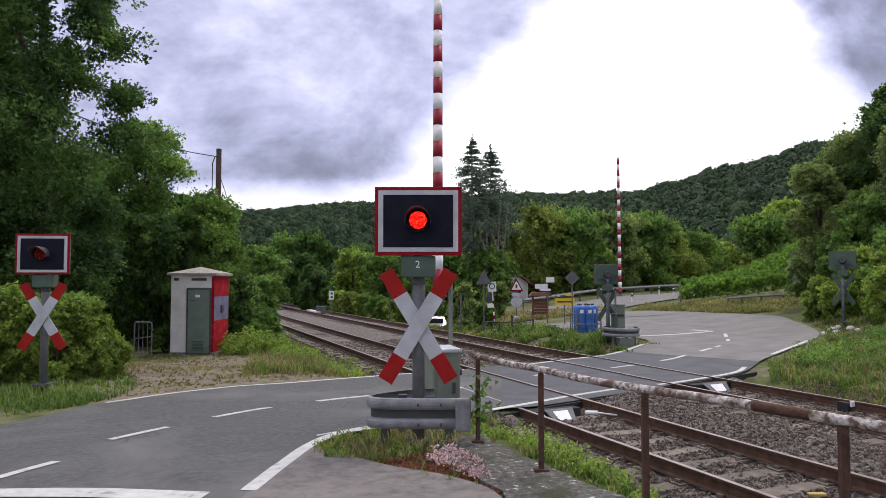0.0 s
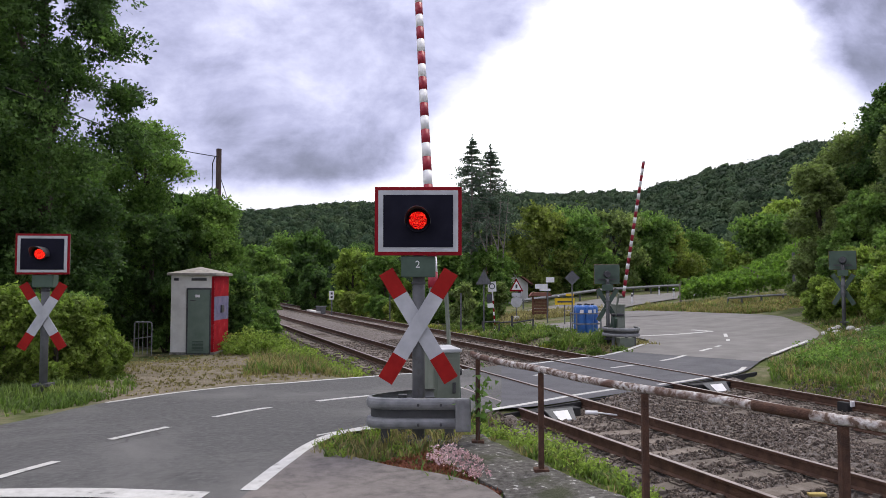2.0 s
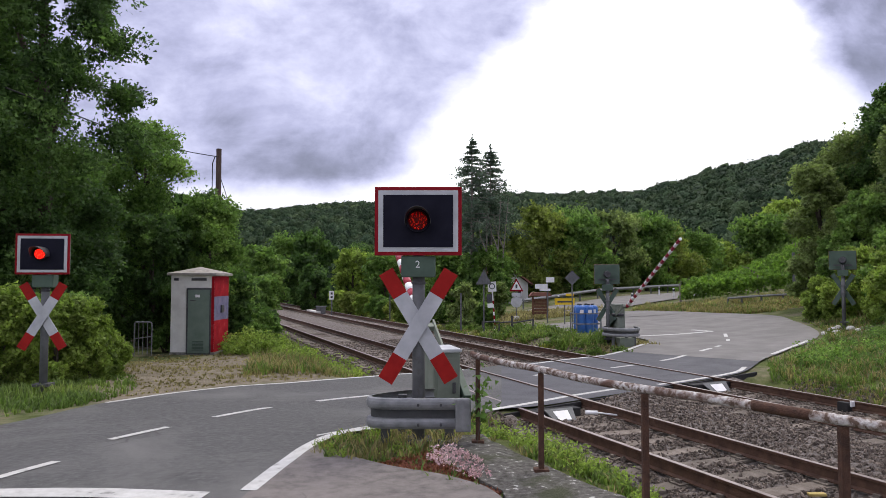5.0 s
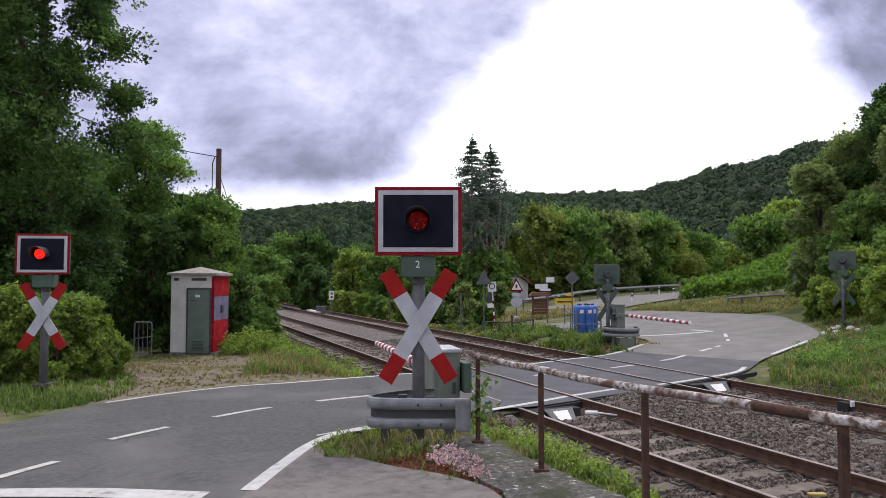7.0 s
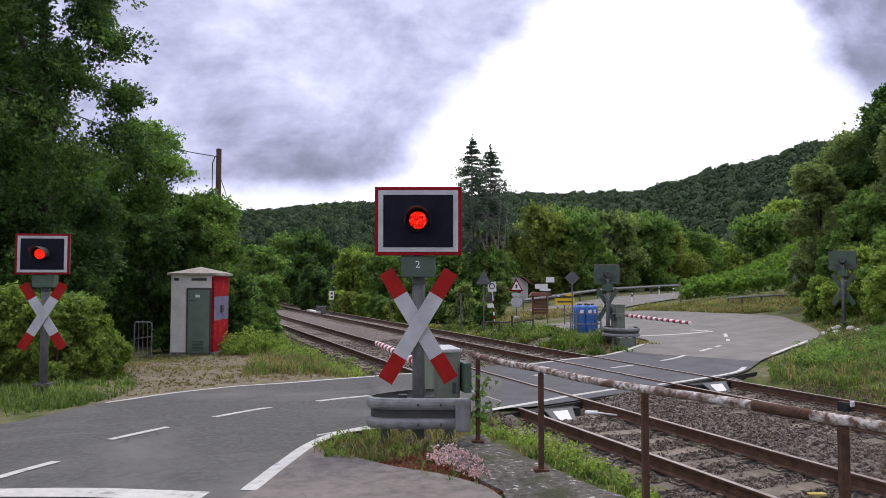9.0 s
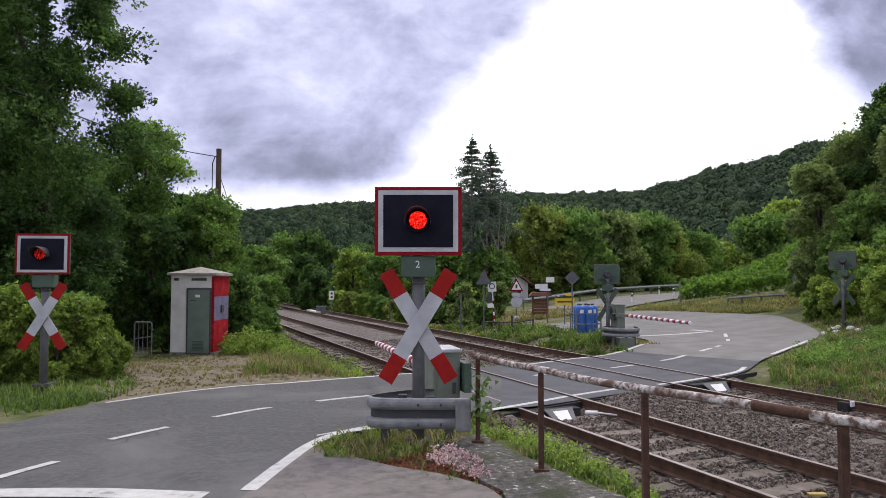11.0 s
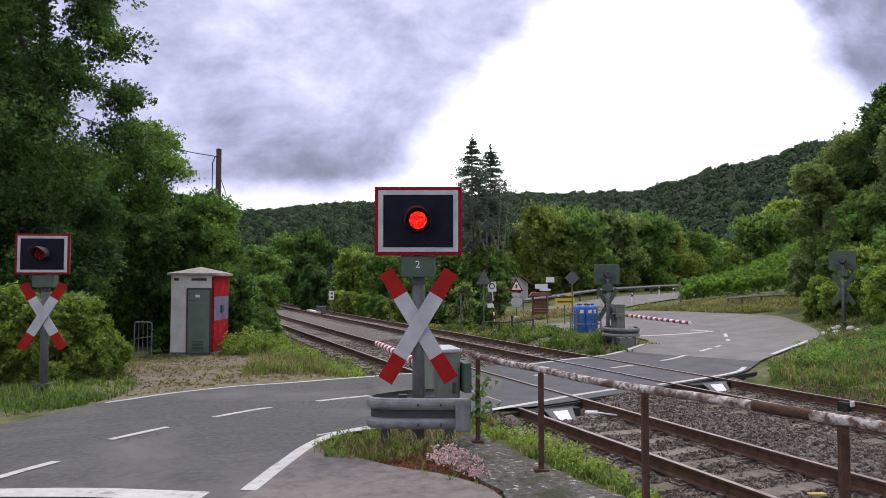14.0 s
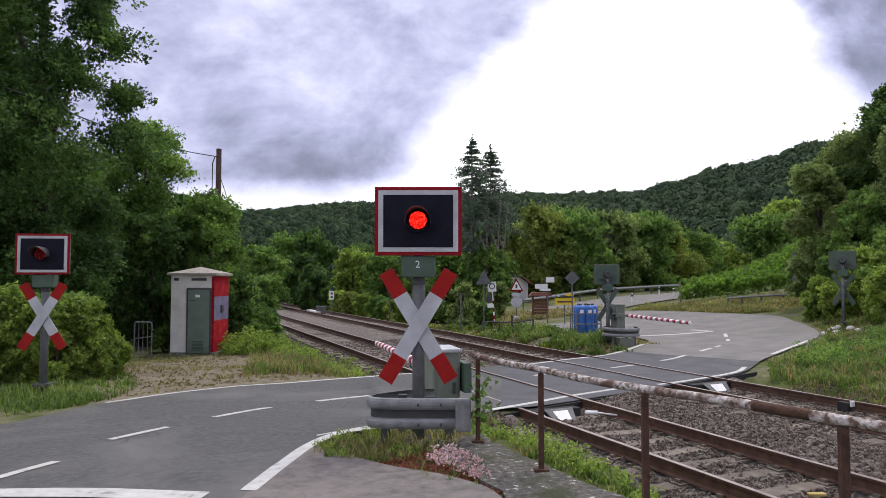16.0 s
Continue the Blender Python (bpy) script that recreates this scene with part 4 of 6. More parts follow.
# ---- hut ----
def build_hut():
    x0, x1, y0, y1, zt = -8.17, -6.87, 20.9, 22.3, 2.36
    t = thing("switch_hut", pose(0, 0, 0), "pale concrete railway hut with green door and red graffiti", "hut")
    body = bmesh.new()
    box(body, x0, x1, y0, y1, -0.15, zt, bevel=0.02)
    part("body", body, PLASTER, t)
    part("plinth", bx(x0 - 0.02, x1 + 0.02, y0 - 0.02, y1 + 0.02, -0.2, 0.06), CONCRETE, t)
    rf = bmesh.new()
    lo = [rf.verts.new(p) for p in ((x0 - 0.09, y0 - 0.1, zt), (x1 + 0.09, y0 - 0.1, zt), (x1 + 0.09, y1 + 0.1, zt), (x0 - 0.09, y1 + 0.1, zt))]
    mid = [rf.verts.new(v.co + Vector((0, 0, 0.07))) for v in lo]
    ap = rf.verts.new(((x0 + x1) / 2, (y0 + y1) / 2, zt + 0.27))
    rf.faces.new(lo[::-1])
    for i in range(4):
        rf.faces.new((lo[i], lo[(i + 1) % 4], mid[(i + 1) % 4], mid[i]))
        rf.faces.new((mid[i], mid[(i + 1) % 4], ap))
    part("roof", rf, ROOFSHEET, t, "low pyramid roof slab")
    d = part("door", bx(-7.64, -7.00, y0 - 0.035, y0 + 0.02, 0.03, 1.93, bevel=0.006), HUTDOOR, t, "green steel door")
    part("door_frame", bx(-7.69, -6.95, y0 - 0.022, y0 + 0.01, 0.0, 1.98, bevel=0.004), DARKSTEEL, t)
    part("door_sign", bx(-7.42, -7.28, y0 - 0.045, y0 - 0.036, 1.70, 1.78), SIGNWHITE, d, "small white notice")
    part("handle", bx(-7.57, -7.40, y0 - 0.07, y0 - 0.036, 1.60, 1.625), DARKSTEEL, d)
    for i in range(7):
        part("louvre", bx(-7.50, -7.16, y0 - 0.05, y0 - 0.034, 0.12 + i * 0.042, 0.142 + i * 0.042), GREENBOX, d)
    for xa, xb in ((-8.08, -7.94), (-7.55, -7.10)):
        part("vent", bx(xa, xb, y0 - 0.02, y0 + 0.01, 2.20, 2.28), DARKSTEEL, t)
    # spray paint on the side wall and the front corner
    part("graffiti", bx(x1 - 0.08, x1 + 0.004, y0 - 0.0, y0 - 0.004, 0.05, 2.33), HUTRED, t, "red paint run over the corner")
    for z0, z1, m in ((0.02, 1.0, HUTRED), (1.0, 1.72, HUTBLUE), (1.72, 2.34, HUTRED)):
        part("graffiti", bx(x1 + 0.002, x1 + 0.006, y0 + 0.01, y1 - 0.01, z0, z1), m, t, "sprayed colour field on the side wall")
    part("lock_box", bx(x1, x1 + 0.05, y0 + 0.6, y0 + 0.85, 1.22, 1.45, bevel=0.01), DARKSTEEL, t)


build_hut()


def build_gate():
    t = thing("metal_gate", pose(-9.15, 20.7, 0.0, 0, 0, -4), "small grey tubular gate beside the hut", "gate")
    fr = bmesh.new()
    tube(fr, [(0, 0, -0.1), (0, 0, 0.93), (0.03, 0, 0.97), (0.5, 0, 0.97), (0.53, 0, 0.93), (0.53, 0, -0.1)], 0.022, 8)
    part("gate_frame", fr, STEEL, t)
    part("cross_bar", rd((0, 0, 0.48), (0.53, 0, 0.55), 0.016, seg=8), STEEL, t)
    for x in (0.13, 0.26, 0.4):
        part("bar", rd((x, 0, 0.02), (x, 0, 0.96), 0.012, seg=8), STEEL, t)


build_gate()


# ---- pole and wire ----
def build_pole():
    t = thing("utility_pole", pose(-9.75, 30, -0.3), "dark wooden utility pole with thin cables", "utility pole")
    part("mast", rd((0, 0, 0), (0, 0, 8.25), 0.15, 0.11, seg=14), POLEWOOD, t)
    part("down_cable", tube(bmesh.new(), [(-0.13, -0.1, 7.9), (-0.24, -0.1, 7.6), (-0.24, -0.1, 2.0)], 0.02, 6), RUBBER, t)
    part("stay_wire", tube(bmesh.new(), [(0.08, 0, 7.0), (0.32, 0, 6.3), (0.7, 0, 4.8)], 0.015, 6), RUBBER, t)
    pts = spline([(0, 0, 7.9), (-0.5, -3, 7.62), (-1.15, -6, 7.55), (0.2, -15, 6.7)], 20)
    part("overhead_cable", tube(bmesh.new(), pts, 0.018, 6), RUBBER, t)


build_pole()


# ---- blue drums on a pallet rack ----
def build_drums():
    rk = thing("pallet_rack", pose(4.98, 26.0, gz(5.2, 26) + 0.05, 0, 0, 4), "grey steel rack pallet holding blue drums", "rack")
    w, d = 0.92, 0.9
    for x in (0.0, w):
        for y in (0.0, d):
            part("upright", bx(x - 0.022, x + 0.022, y - 0.022, y + 0.022, 0.0, 0.86), STEEL, rk)
    for z in (0.10, 0.46, 0.84):
        for y in (0, d):
            part("bar", bx(-0.02, w + 0.02, y - 0.015, y + 0.015, z - 0.02, z + 0.02), STEEL, rk)
        for x in (0, w):
            part("side_bar", bx(x - 0.015, x + 0.015, 0, d, z - 0.02, z + 0.02), STEEL, rk)
    part("deck", bx(0, w, 0, d, 0.09, 0.125), DARKSTEEL, rk)
    base = None
    k = 0
    for x, y in ((0.2, 0.2), (0.52, 0.22), (0.76, 0.5), (0.24, 0.6), (0.55, 0.68)):
        m = rk.matrix_basis @ Matrix.Translation((x, y, 0.126))
        if base is None:
            base = thing("plastic_drum", m, "blue plastic drum with dark screw caps", "drum", "blue drums on the rack")
            bm = bmesh.new()
            prof = [(0.0, 0.17), (0.02, 0.19), (0.32, 0.19), (0.34, 0.183), (0.36, 0.19), (0.68, 0.19), (0.70, 0.183), (0.72, 0.19), (0.92, 0.188), (0.99, 0.15), (1.02, 0.07)]
            rings = [[bm.verts.new((r * math.cos(i * math.tau / 20), r * math.sin(i * math.tau / 20), z)) for i in range(20)] for z, r in prof]
            for a, b in zip(rings, rings[1:]):
                for i in range(20):
                    bm.faces.new((a[i], a[(i + 1) % 20], b[(i + 1) % 20], b[i]))
            bm.faces.new(rings[0][::-1])
            bm.faces.new(rings[-1])
            part("body", bm, BLUE, base, smooth=True)
            part("cap", rd((0, 0, 1.015), (0, 0, 1.075), 0.06, seg=14), DARKSTEEL, base, "dark screw cap")
            part("sticker", bx(-0.07, 0.07, -0.196, -0.186, 0.72, 0.86), SIGNWHITE, base, "small white sticker")
        else:
            copy_thing(base, m)


build_drums()


# ---- signs beyond the tracks ----
def sign_post(x, y, h, label, r=0.03, lean=0.0, material=None, group="signs beyond the tracks"):
    t = thing("road_sign", pose(x, y, gz(x, y), 0, lean, 0), label, "road sign", group)
    part("pole", rd((0, 0.03, -0.1), (0, 0.03, h), r, seg=10), material or POSTGREY, t)
    return t


def plate(t, name, outline, z, material, label="", x=0.0, y=0.0):
    return part(name, extrude_poly(bmesh.new(), [(x + a, z + b) for a, b in outline], y - 0.012, y), material, t, label)


def rect(w, h):
    return [(-w / 2, -h / 2), (w / 2, -h / 2), (w / 2, h / 2), (-w / 2, h / 2)]


def tri(w):
    return [(-w / 2, -w * 0.29), (w / 2, -w * 0.29), (0.02, w * 0.577), (-0.02, w * 0.577)]


def build_signs():
    # diamond seen from behind
    t = sign_post(5.85, 31.5, 2.5, "grey diamond-shaped road sign seen from behind")
    plate(t, "diamond", [(0, -0.34), (0.34, 0), (0, 0.34), (-0.34, 0)], 2.25, POSTGREY)
    # yellow direction board
    t = sign_post(5.85, 33.5, 1.2, "yellow direction sign with dark writing")
    b = plate(t, "board", rect(0.95, 0.31), 1.12, YELLOW, "yellow board")
    part("text_bar", bx(-0.35, 0.35, -0.02, -0.0125, 1.07, 1.15), DARKSTEEL, b)
    plate(t, "top_board", rect(0.38, 0.12), 1.44, YELLOW, "small yellow board", x=0.25)
    # triangle from behind, with tall pole
    t = sign_post(1.82, 31.0, 2.75, "triangular road sign seen from behind on a tall pole", r=0.035)
    plate(t, "triangle", tri(0.72), 2.3, POSTGREY)
    # white information board on a red-white leaning post
    t = sign_post(2.4, 32.0, 2.25, "white information sign with green ring on a leaning striped post", lean=-4, material=SIGNWHITE)
    b = plate(t, "board", rect(0.38, 0.46), 2.08, SIGNWHITE)
    ringm = bmesh.new()
    n = 20
    for i in range(n):
        a0, a1 = i * math.tau / n, (i + 1) * math.tau / n
        ringm.faces.new([ringm.verts.new((r * math.cos(a), -0.016, 2.10 + r * math.sin(a))) for r, a in ((0.10, a0), (0.14, a0), (0.14, a1), (0.10, a1))])
    part("ring", ringm, GREENBOX, b, "green ring")
    plate(t, "lower_board", rect(0.24, 0.2), 1.22, SIGNWHITE, x=-0.15)
    plate(t, "dark_board", rect(0.24, 0.4), 1.55, DARKSTEEL, x=-0.15)
    for i in range(4):
        part("red_band", rd((0, 0.03, 0.25 + i * 0.34), (0, 0.03, 0.42 + i * 0.34), 0.034, seg=10), RED, t)
    # red-edged warning triangle
    t = sign_post(3.85, 36.5, 2.1, "red-bordered warning triangle above a grey plate")
    b = plate(t, "triangle", tri(0.74), 1.81, RED, "red border")
    plate(b, "triangle_face", tri(0.50), 1.83, SIGNWHITE, "white face", y=-0.014)
    part("symbol", bx(-0.05, 0.05, -0.034, -0.027, 1.76, 1.96), DARKSTEEL, b)
    plate(t, "plate", rect(0.5, 0.20), 1.43, WHITE)
    plate(t, "mirror", [(0.3 * math.cos(a), 0.28 * math.sin(a)) for a in np.linspace(0, math.tau, 14)[:-1]], 1.03, WHITE)
    part("white_stone", bx(-0.14, 0.14, -0.08, -0.01, 0.10, 0.32, bevel=0.04), STONEWHITE, t)
    # white finger signs
    t = sign_post(5.25, 35.0, 2.25, "white finger signs on a grey pole")
    plate(t, "finger", rect(0.42, 0.26), 2.16, SIGNWHITE, x=0.14)
    plate(t, "finger", rect(0.62, 0.24), 1.83, SIGNWHITE, x=-0.30)
    plate(t, "finger", rect(0.55, 0.12), 1.66, SIGNWHITE, x=-0.12)
    # plain pole among the weeds
    sign_post(0.85, 33.0, 1.7, "bare grey pole among weeds", r=0.045)
    # small triangle beside the tracks
    t = sign_post(-3.2, 42.0, 2.4, "small triangular sign seen from behind beside the line")
    plate(t, "triangle", tri(0.6), 2.1, POSTGREY)


build_signs()


def build_trackside():
    # kilometre board
    t = thing("kilometre_board", pose(-7.75, 48.5, 0), "white trackside board with black marks on a post", "trackside board")
    part("post", rd((0, 0, -1.0), (0, 0, 1.3), 0.05, seg=10), POSTGREY, t)
    b = part("board", bx(-0.17, 0.17, -0.05, -0.03, 0.95, 1.55, bevel=0.01), SIGNWHITE, t)
    part("mark", bx(-0.07, 0.07, -0.06, -0.051, 1.30, 1.45), DARKSTEEL, b)
    part("mark", bx(-0.07, 0.07, -0.06, -0.051, 1.05, 1.20), DARKSTEEL, b)
    t = thing("relay_cabinet", pose(-8.75, 50.0, -0.1), "grey relay cabinet beside the tracks", "cabinet")
    part("body", bx(-0.32, 0.32, -0.2, 0.2, 0.0, 0.5, bevel=0.02), POSTGREY, t)
    part("lid", bx(-0.36, 0.36, -0.24, 0.24, 0.502, 0.55, bevel=0.01), STEEL, t)
    part("door_seam", bx(-0.005, 0.005, -0.205, -0.199, 0.05, 0.46), DARKSTEEL, t)
    t = thing("cable_trough", pose(-9.6, 51.5, -0.04, 0, 0, 20), "white concrete cable trough lids by the rails", "cable trough")
    for i in range(6):
        part("lid", bx(-0.2, 0.2, i * 0.62 - 2, i * 0.62 - 1.42, 0, 0.12, bevel=0.02), STONEWHITE, t)
    t = thing("whistle_post", Matrix.Translation(W(4.5, 33.0, -0.5)), "rusty short post beside the rails", "post")
    part("pole", bx(-0.06, 0.06, -0.05, 0.05, 0, 0.95, bevel=0.01), RUST, t)
    part("cap", bx(-0.16, 0.16, -0.08, 0.08, 0.75, 1.08, bevel=0.02), RUST, t)


build_trackside()


def build_fence():
    t = thing("pipe_fence", pose(0, 0, 0), "black pipe fence beside the yard", "fence")
    P = [(1.78, 31.4), (2.45, 30.4), (2.92, 29.5), (3.68, 28.5)]
    for (x, y), h in zip(P, (0.42, 0.36, 0.72, 0.62)):
        part("post", rd((x, y, gz(x, y) - 0.2), (x, y, gz(x, y) + h), 0.035 if h < 0.7 else 0.05, seg=10), DARKSTEEL, t)
    for (a, b), z in zip(zip(P, P[1:]), (0.40, 0.42, 0.52)):
        part("rail", rd((*a, gz(*a) + 0.42), (*b, gz(*b) + z + 0.05), 0.03, seg=10), DARKSTEEL, t)


build_fence()


def build_kiosk():
    t = thing("notice_shelter", pose(5.38, 38.6, gz(5.4, 38.6) + 0.12), "brown wooden shelter with small roof at the roadside", "shelter")
    for x in (-0.4, 0.4):
        part("post", bx(x - 0.05, x + 0.05, -0.05, 0.05, -0.1, 1.15), BROWN, t)
    for i in range(5):
        part("board", bx(-0.36, 0.36, -0.02, 0.02, 0.12 + i * 0.17, 0.27 + i * 0.17), BROWN, t)
    rf = bmesh.new()
    extrude_poly(rf, [(-0.62, 1.12), (0.62, 1.12), (0.45, 1.32), (-0.45, 1.32)], -0.35, 0.35)
    part("roof", rf, ROOFRED, t)


build_kiosk()


def build_house():
    t = thing("house", pose(5.5, 57.5, 0.5, 0, 0, 12), "white house gable half hidden by trees", "house")
    wl = bmesh.new()
    extrude_poly(wl, [(-1.6, -0.5), (1.6, -0.5), (1.6, 1.6), (0, 2.7), (-1.6, 1.6)], 0, 6)
    part("wall", wl, HOUSE, t)
    for s in (-1, 1):
        rf = bmesh.new()
        extrude_poly(rf, [(0, 2.72), (s * 1.95, 1.42), (s * 1.95, 1.54), (0, 2.86)], -0.3, 6.3)
        part("roof", rf, ROOFRED, t)
    for x in (-0.75, 0.75):
        w = part("window", bx(x - 0.3, x + 0.3, -0.03, 0.02, 0.5, 1.3), SIGNWHITE, t)
        part("pane", bx(x - 0.24, x + 0.24, -0.04, -0.031, 0.56, 1.24), GLASS, w)


build_house()


def build_guardrails():
    """Roadside guard rails of the hill road and below the vineyard."""
    t = thing("roadside_guard_rail", pose(0, 0, 0), "weathered steel guard rail along the hill road", "guard rail", "roadside guard rails")
    pts = rounded([(5.6, 48.6), (9.0, 52.0), (14, 56.5), (20.5, 63.5), (27, 69)], 24)
    tz = lambda x, y: max(gz(x, y), ground_z(x, y))
    bm = bmesh.new()
    tube(bm, [(x, y, tz(x, y) + 0.62) for x, y in pts], 0.12, 6)
    part("beam", bm, STEEL, t)
    for x, y in pts[::2]:
        part("post", bx(x - 0.05, x + 0.05, y - 0.05, y + 0.05, tz(x, y) - 0.2, tz(x, y) + 0.6), POSTGREY, t)
    t = thing("roadside_guard_rail", pose(0, 0, 0), "weathered steel guard rail below the vines", "guard rail", "roadside guard rails")
    pts = rounded([(16.2, 39.6), (18.5, 39.2), (21.5, 38.9)], 10)
    bm = bmesh.new()
    tube(bm, [(x, y, ground_z(x, y) + 0.42) for x, y in pts], 0.07, 6)
    part("beam", bm, STEEL, t)
    for x, y in pts[::2]:
        part("post", bx(x - 0.04, x + 0.04, y - 0.04, y + 0.04, ground_z(x, y) - 0.2, ground_z(x, y) + 0.4), POSTGREY, t)
    for x, y in ((8.2, 49.5), (12.6, 46.4), (16.5, 49.8), (17.8, 57.3)):
        d = thing("delineator_post", pose(x, y, tz(x, y)), "white roadside delineator post", "delineator", "delineator posts")
        part("body", bx(-0.06, 0.06, -0.05, 0.05, -0.1, 0.75, bevel=0.02), SIGNWHITE, d)
        part("black_band", bx(-0.063, 0.063, -0.053, 0.053, 0.5, 0.66), DARKSTEEL, d)


build_guardrails()

t = thing("direction_arrow_post", pose(21.2, 42.0, ground_z(21.2, 42)), "grey post with red-edged triangular sign by the vines", "road sign")
part("pole", bx(-0.07, 0.07, -0.05, 0.05, -0.1, 2.6), POSTGREY, t)
part("triangle", extrude_poly(bmesh.new(), [(0.15, 2.5), (0.85, 2.5), (0.75, 1.75)], -0.06, -0.05), RED, t)
part("triangle_face", extrude_poly(bmesh.new(), [(0.30, 2.42), (0.76, 2.42), (0.71, 1.98)], -0.075, -0.061), GREENBOX, t)

for x, y, r in ((13.3, 23.6, 0.15), (13.6, 24.3, 0.19), (13.0, 23.0, 0.10), (13.9, 23.8, 0.13), (14.1, 24.9, 0.12), (13.2, 24.2, 0.10), (13.75, 23.1, 0.09), (11.35, 17.2, 0.17)):
    bm = bmesh.new()
    bmesh.ops.create_icosphere(bm, subdivisions=2, radius=r)
    for v in bm.verts:
        v.co *= 1 + 0.35 * noise.noise(v.co * 6 + Vector((x, y, 0)))
        v.co.z *= 0.7
    tagged(part("boulder", bm, STONEWHITE, at=pose(x, y, ground_z(x, y) + r * 0.35)), "pale limestone boulder on the grassy bank", "stone", "boulders on the bank")
for n, s in ((N1 + 0.15, 5.45), (N1 + 0.95, 6.15)):
    tagged(part("track_marker", bx(-0.09, 0.09, -0.04, 0.04, 0, 0.03, bevel=0.01), YELLOWSTONE, at=Matrix.Translation(W(n, s, -0.11))), "faded yellow marker lying on the ballast", "marker")


# ---- car on the side road ----
def build_car():
    t = thing("car", pose(-0.96, 45, -1.5), "silver hatchback driving off down the side road", "car")
    bm = bmesh.new()
    extrude_poly(bm, [(-2.0, 0.3), (2.0, 0.3), (2.05, 0.6), (1.95, 0.85), (1.15, 0.95), (0.5, 1.42), (-1.2, 1.45), (-1.85, 1.0), (-2.02, 0.9)], -0.85, 0.85)
    bmesh.ops.rotate(bm, verts=bm.verts, matrix=Matrix.Rotation(radians(90), 3, "Z"))
    bmesh.ops.bevel(bm, geom=list(bm.edges), offset=0.06, segments=2, affect="EDGES")
    part("body", bm, CARPAINT, t, smooth=False)
    part("rear_window", bx(-0.62, 0.62, -1.75, -1.55, 1.05, 1.36, m=None), GLASS, t)
    for x in (-0.7, 0.7):
        part("tail_light", bx(x - 0.1, x + 0.1, -2.06, -1.98, 0.75, 0.95), RED, t)
        for y in (-1.25, 1.3):
            part("wheel", rd((x - 0.1, y, 0.31), (x + 0.1, y, 0.31), 0.31, seg=18), RUBBER, t)
    part("number_plate", bx(-0.26, 0.26, -2.07, -2.05, 0.6, 0.71), SIGNWHITE, t)
    return t


car = build_car()


# ---- plants ----
def leaf_mesh(name, centres, size, material, parent=None, seed=0, upright=0.0, aspect=0.55, label=""):
    """One mesh of many small leaf blades at the given centres."""
    rng = np.random.default_rng(seed)
    N = len(centres)
    u = rng.normal(size=(N, 3))
    u[:, 2] = u[:, 2] * (1 - upright) + upright * 1.5
    u /= np.linalg.norm(u, axis=1)[:, None]
    v = np.cross(u, rng.normal(size=(N, 3)))
    v /= np.linalg.norm(v, axis=1)[:, None] + 1e-9
    s = (size * rng.uniform(0.6, 1.4, N))[:, None]
    vs = np.empty((N, 3, 3))
    vs[:, 0] = centres + u * s
    vs[:, 1], vs[:, 2] = centres - v * s * aspect * 1.25 - u * s * 0.8, centres + v * s * aspect * 1.25 - u * s * 0.6
    vs = vs.reshape(-1, 3)
    me = bpy.data.meshes.new(name)
    me.vertices.add(3 * N)
    me.vertices.foreach_set("co", vs.ravel())
    me.loops.add(3 * N)
    me.loops.foreach_set("vertex_index", np.arange(3 * N, dtype=np.int32))
    me.polygons.add(N)
    me.polygons.foreach_set("loop_start", np.arange(0, 3 * N, 3, dtype=np.int32))
    me.polygons.foreach_set("loop_total", np.full(N, 3, dtype=np.int32))
    me.update(calc_edges=True)
    me.materials.append(material)
    ob = new(name, me)
    if parent is not None:
        ob.parent = parent
    if label:
        ob["label"] = label
    return ob


def puff_points(puffs, twigs, leaves, spread, rng):
    """Leaf centres on sprays that point outwards from puffs (centre, radii)."""
    out = []
    for c, r in puffs:
        c, r = np.array(c), np.array(r)
        d = rng.normal(size=(twigs, 3))
        d[:, 2] += 0.25
        d /= np.linalg.norm(d, axis=1)[:, None]
        rad = rng.uniform(0.25, 1.0, (twigs, 1)) ** 0.55 * rng.uniform(0.85, 1.22, (twigs, 1))
        tip = np.repeat(c + d * r * rad, leaves, axis=0)
        back = np.repeat(d * r, leaves, axis=0)
        k = rng.random((twigs * leaves, 1))
        p = tip - back * 0.5 * k + rng.normal(size=(twigs * leaves, 3)) * spread * r.mean() * (0.35 + 0.75 * k)
        p[:, 2] -= 0.10 * r.mean() * (1 - k[:, 0])
        out.append(p)
    return np.concatenate(out)


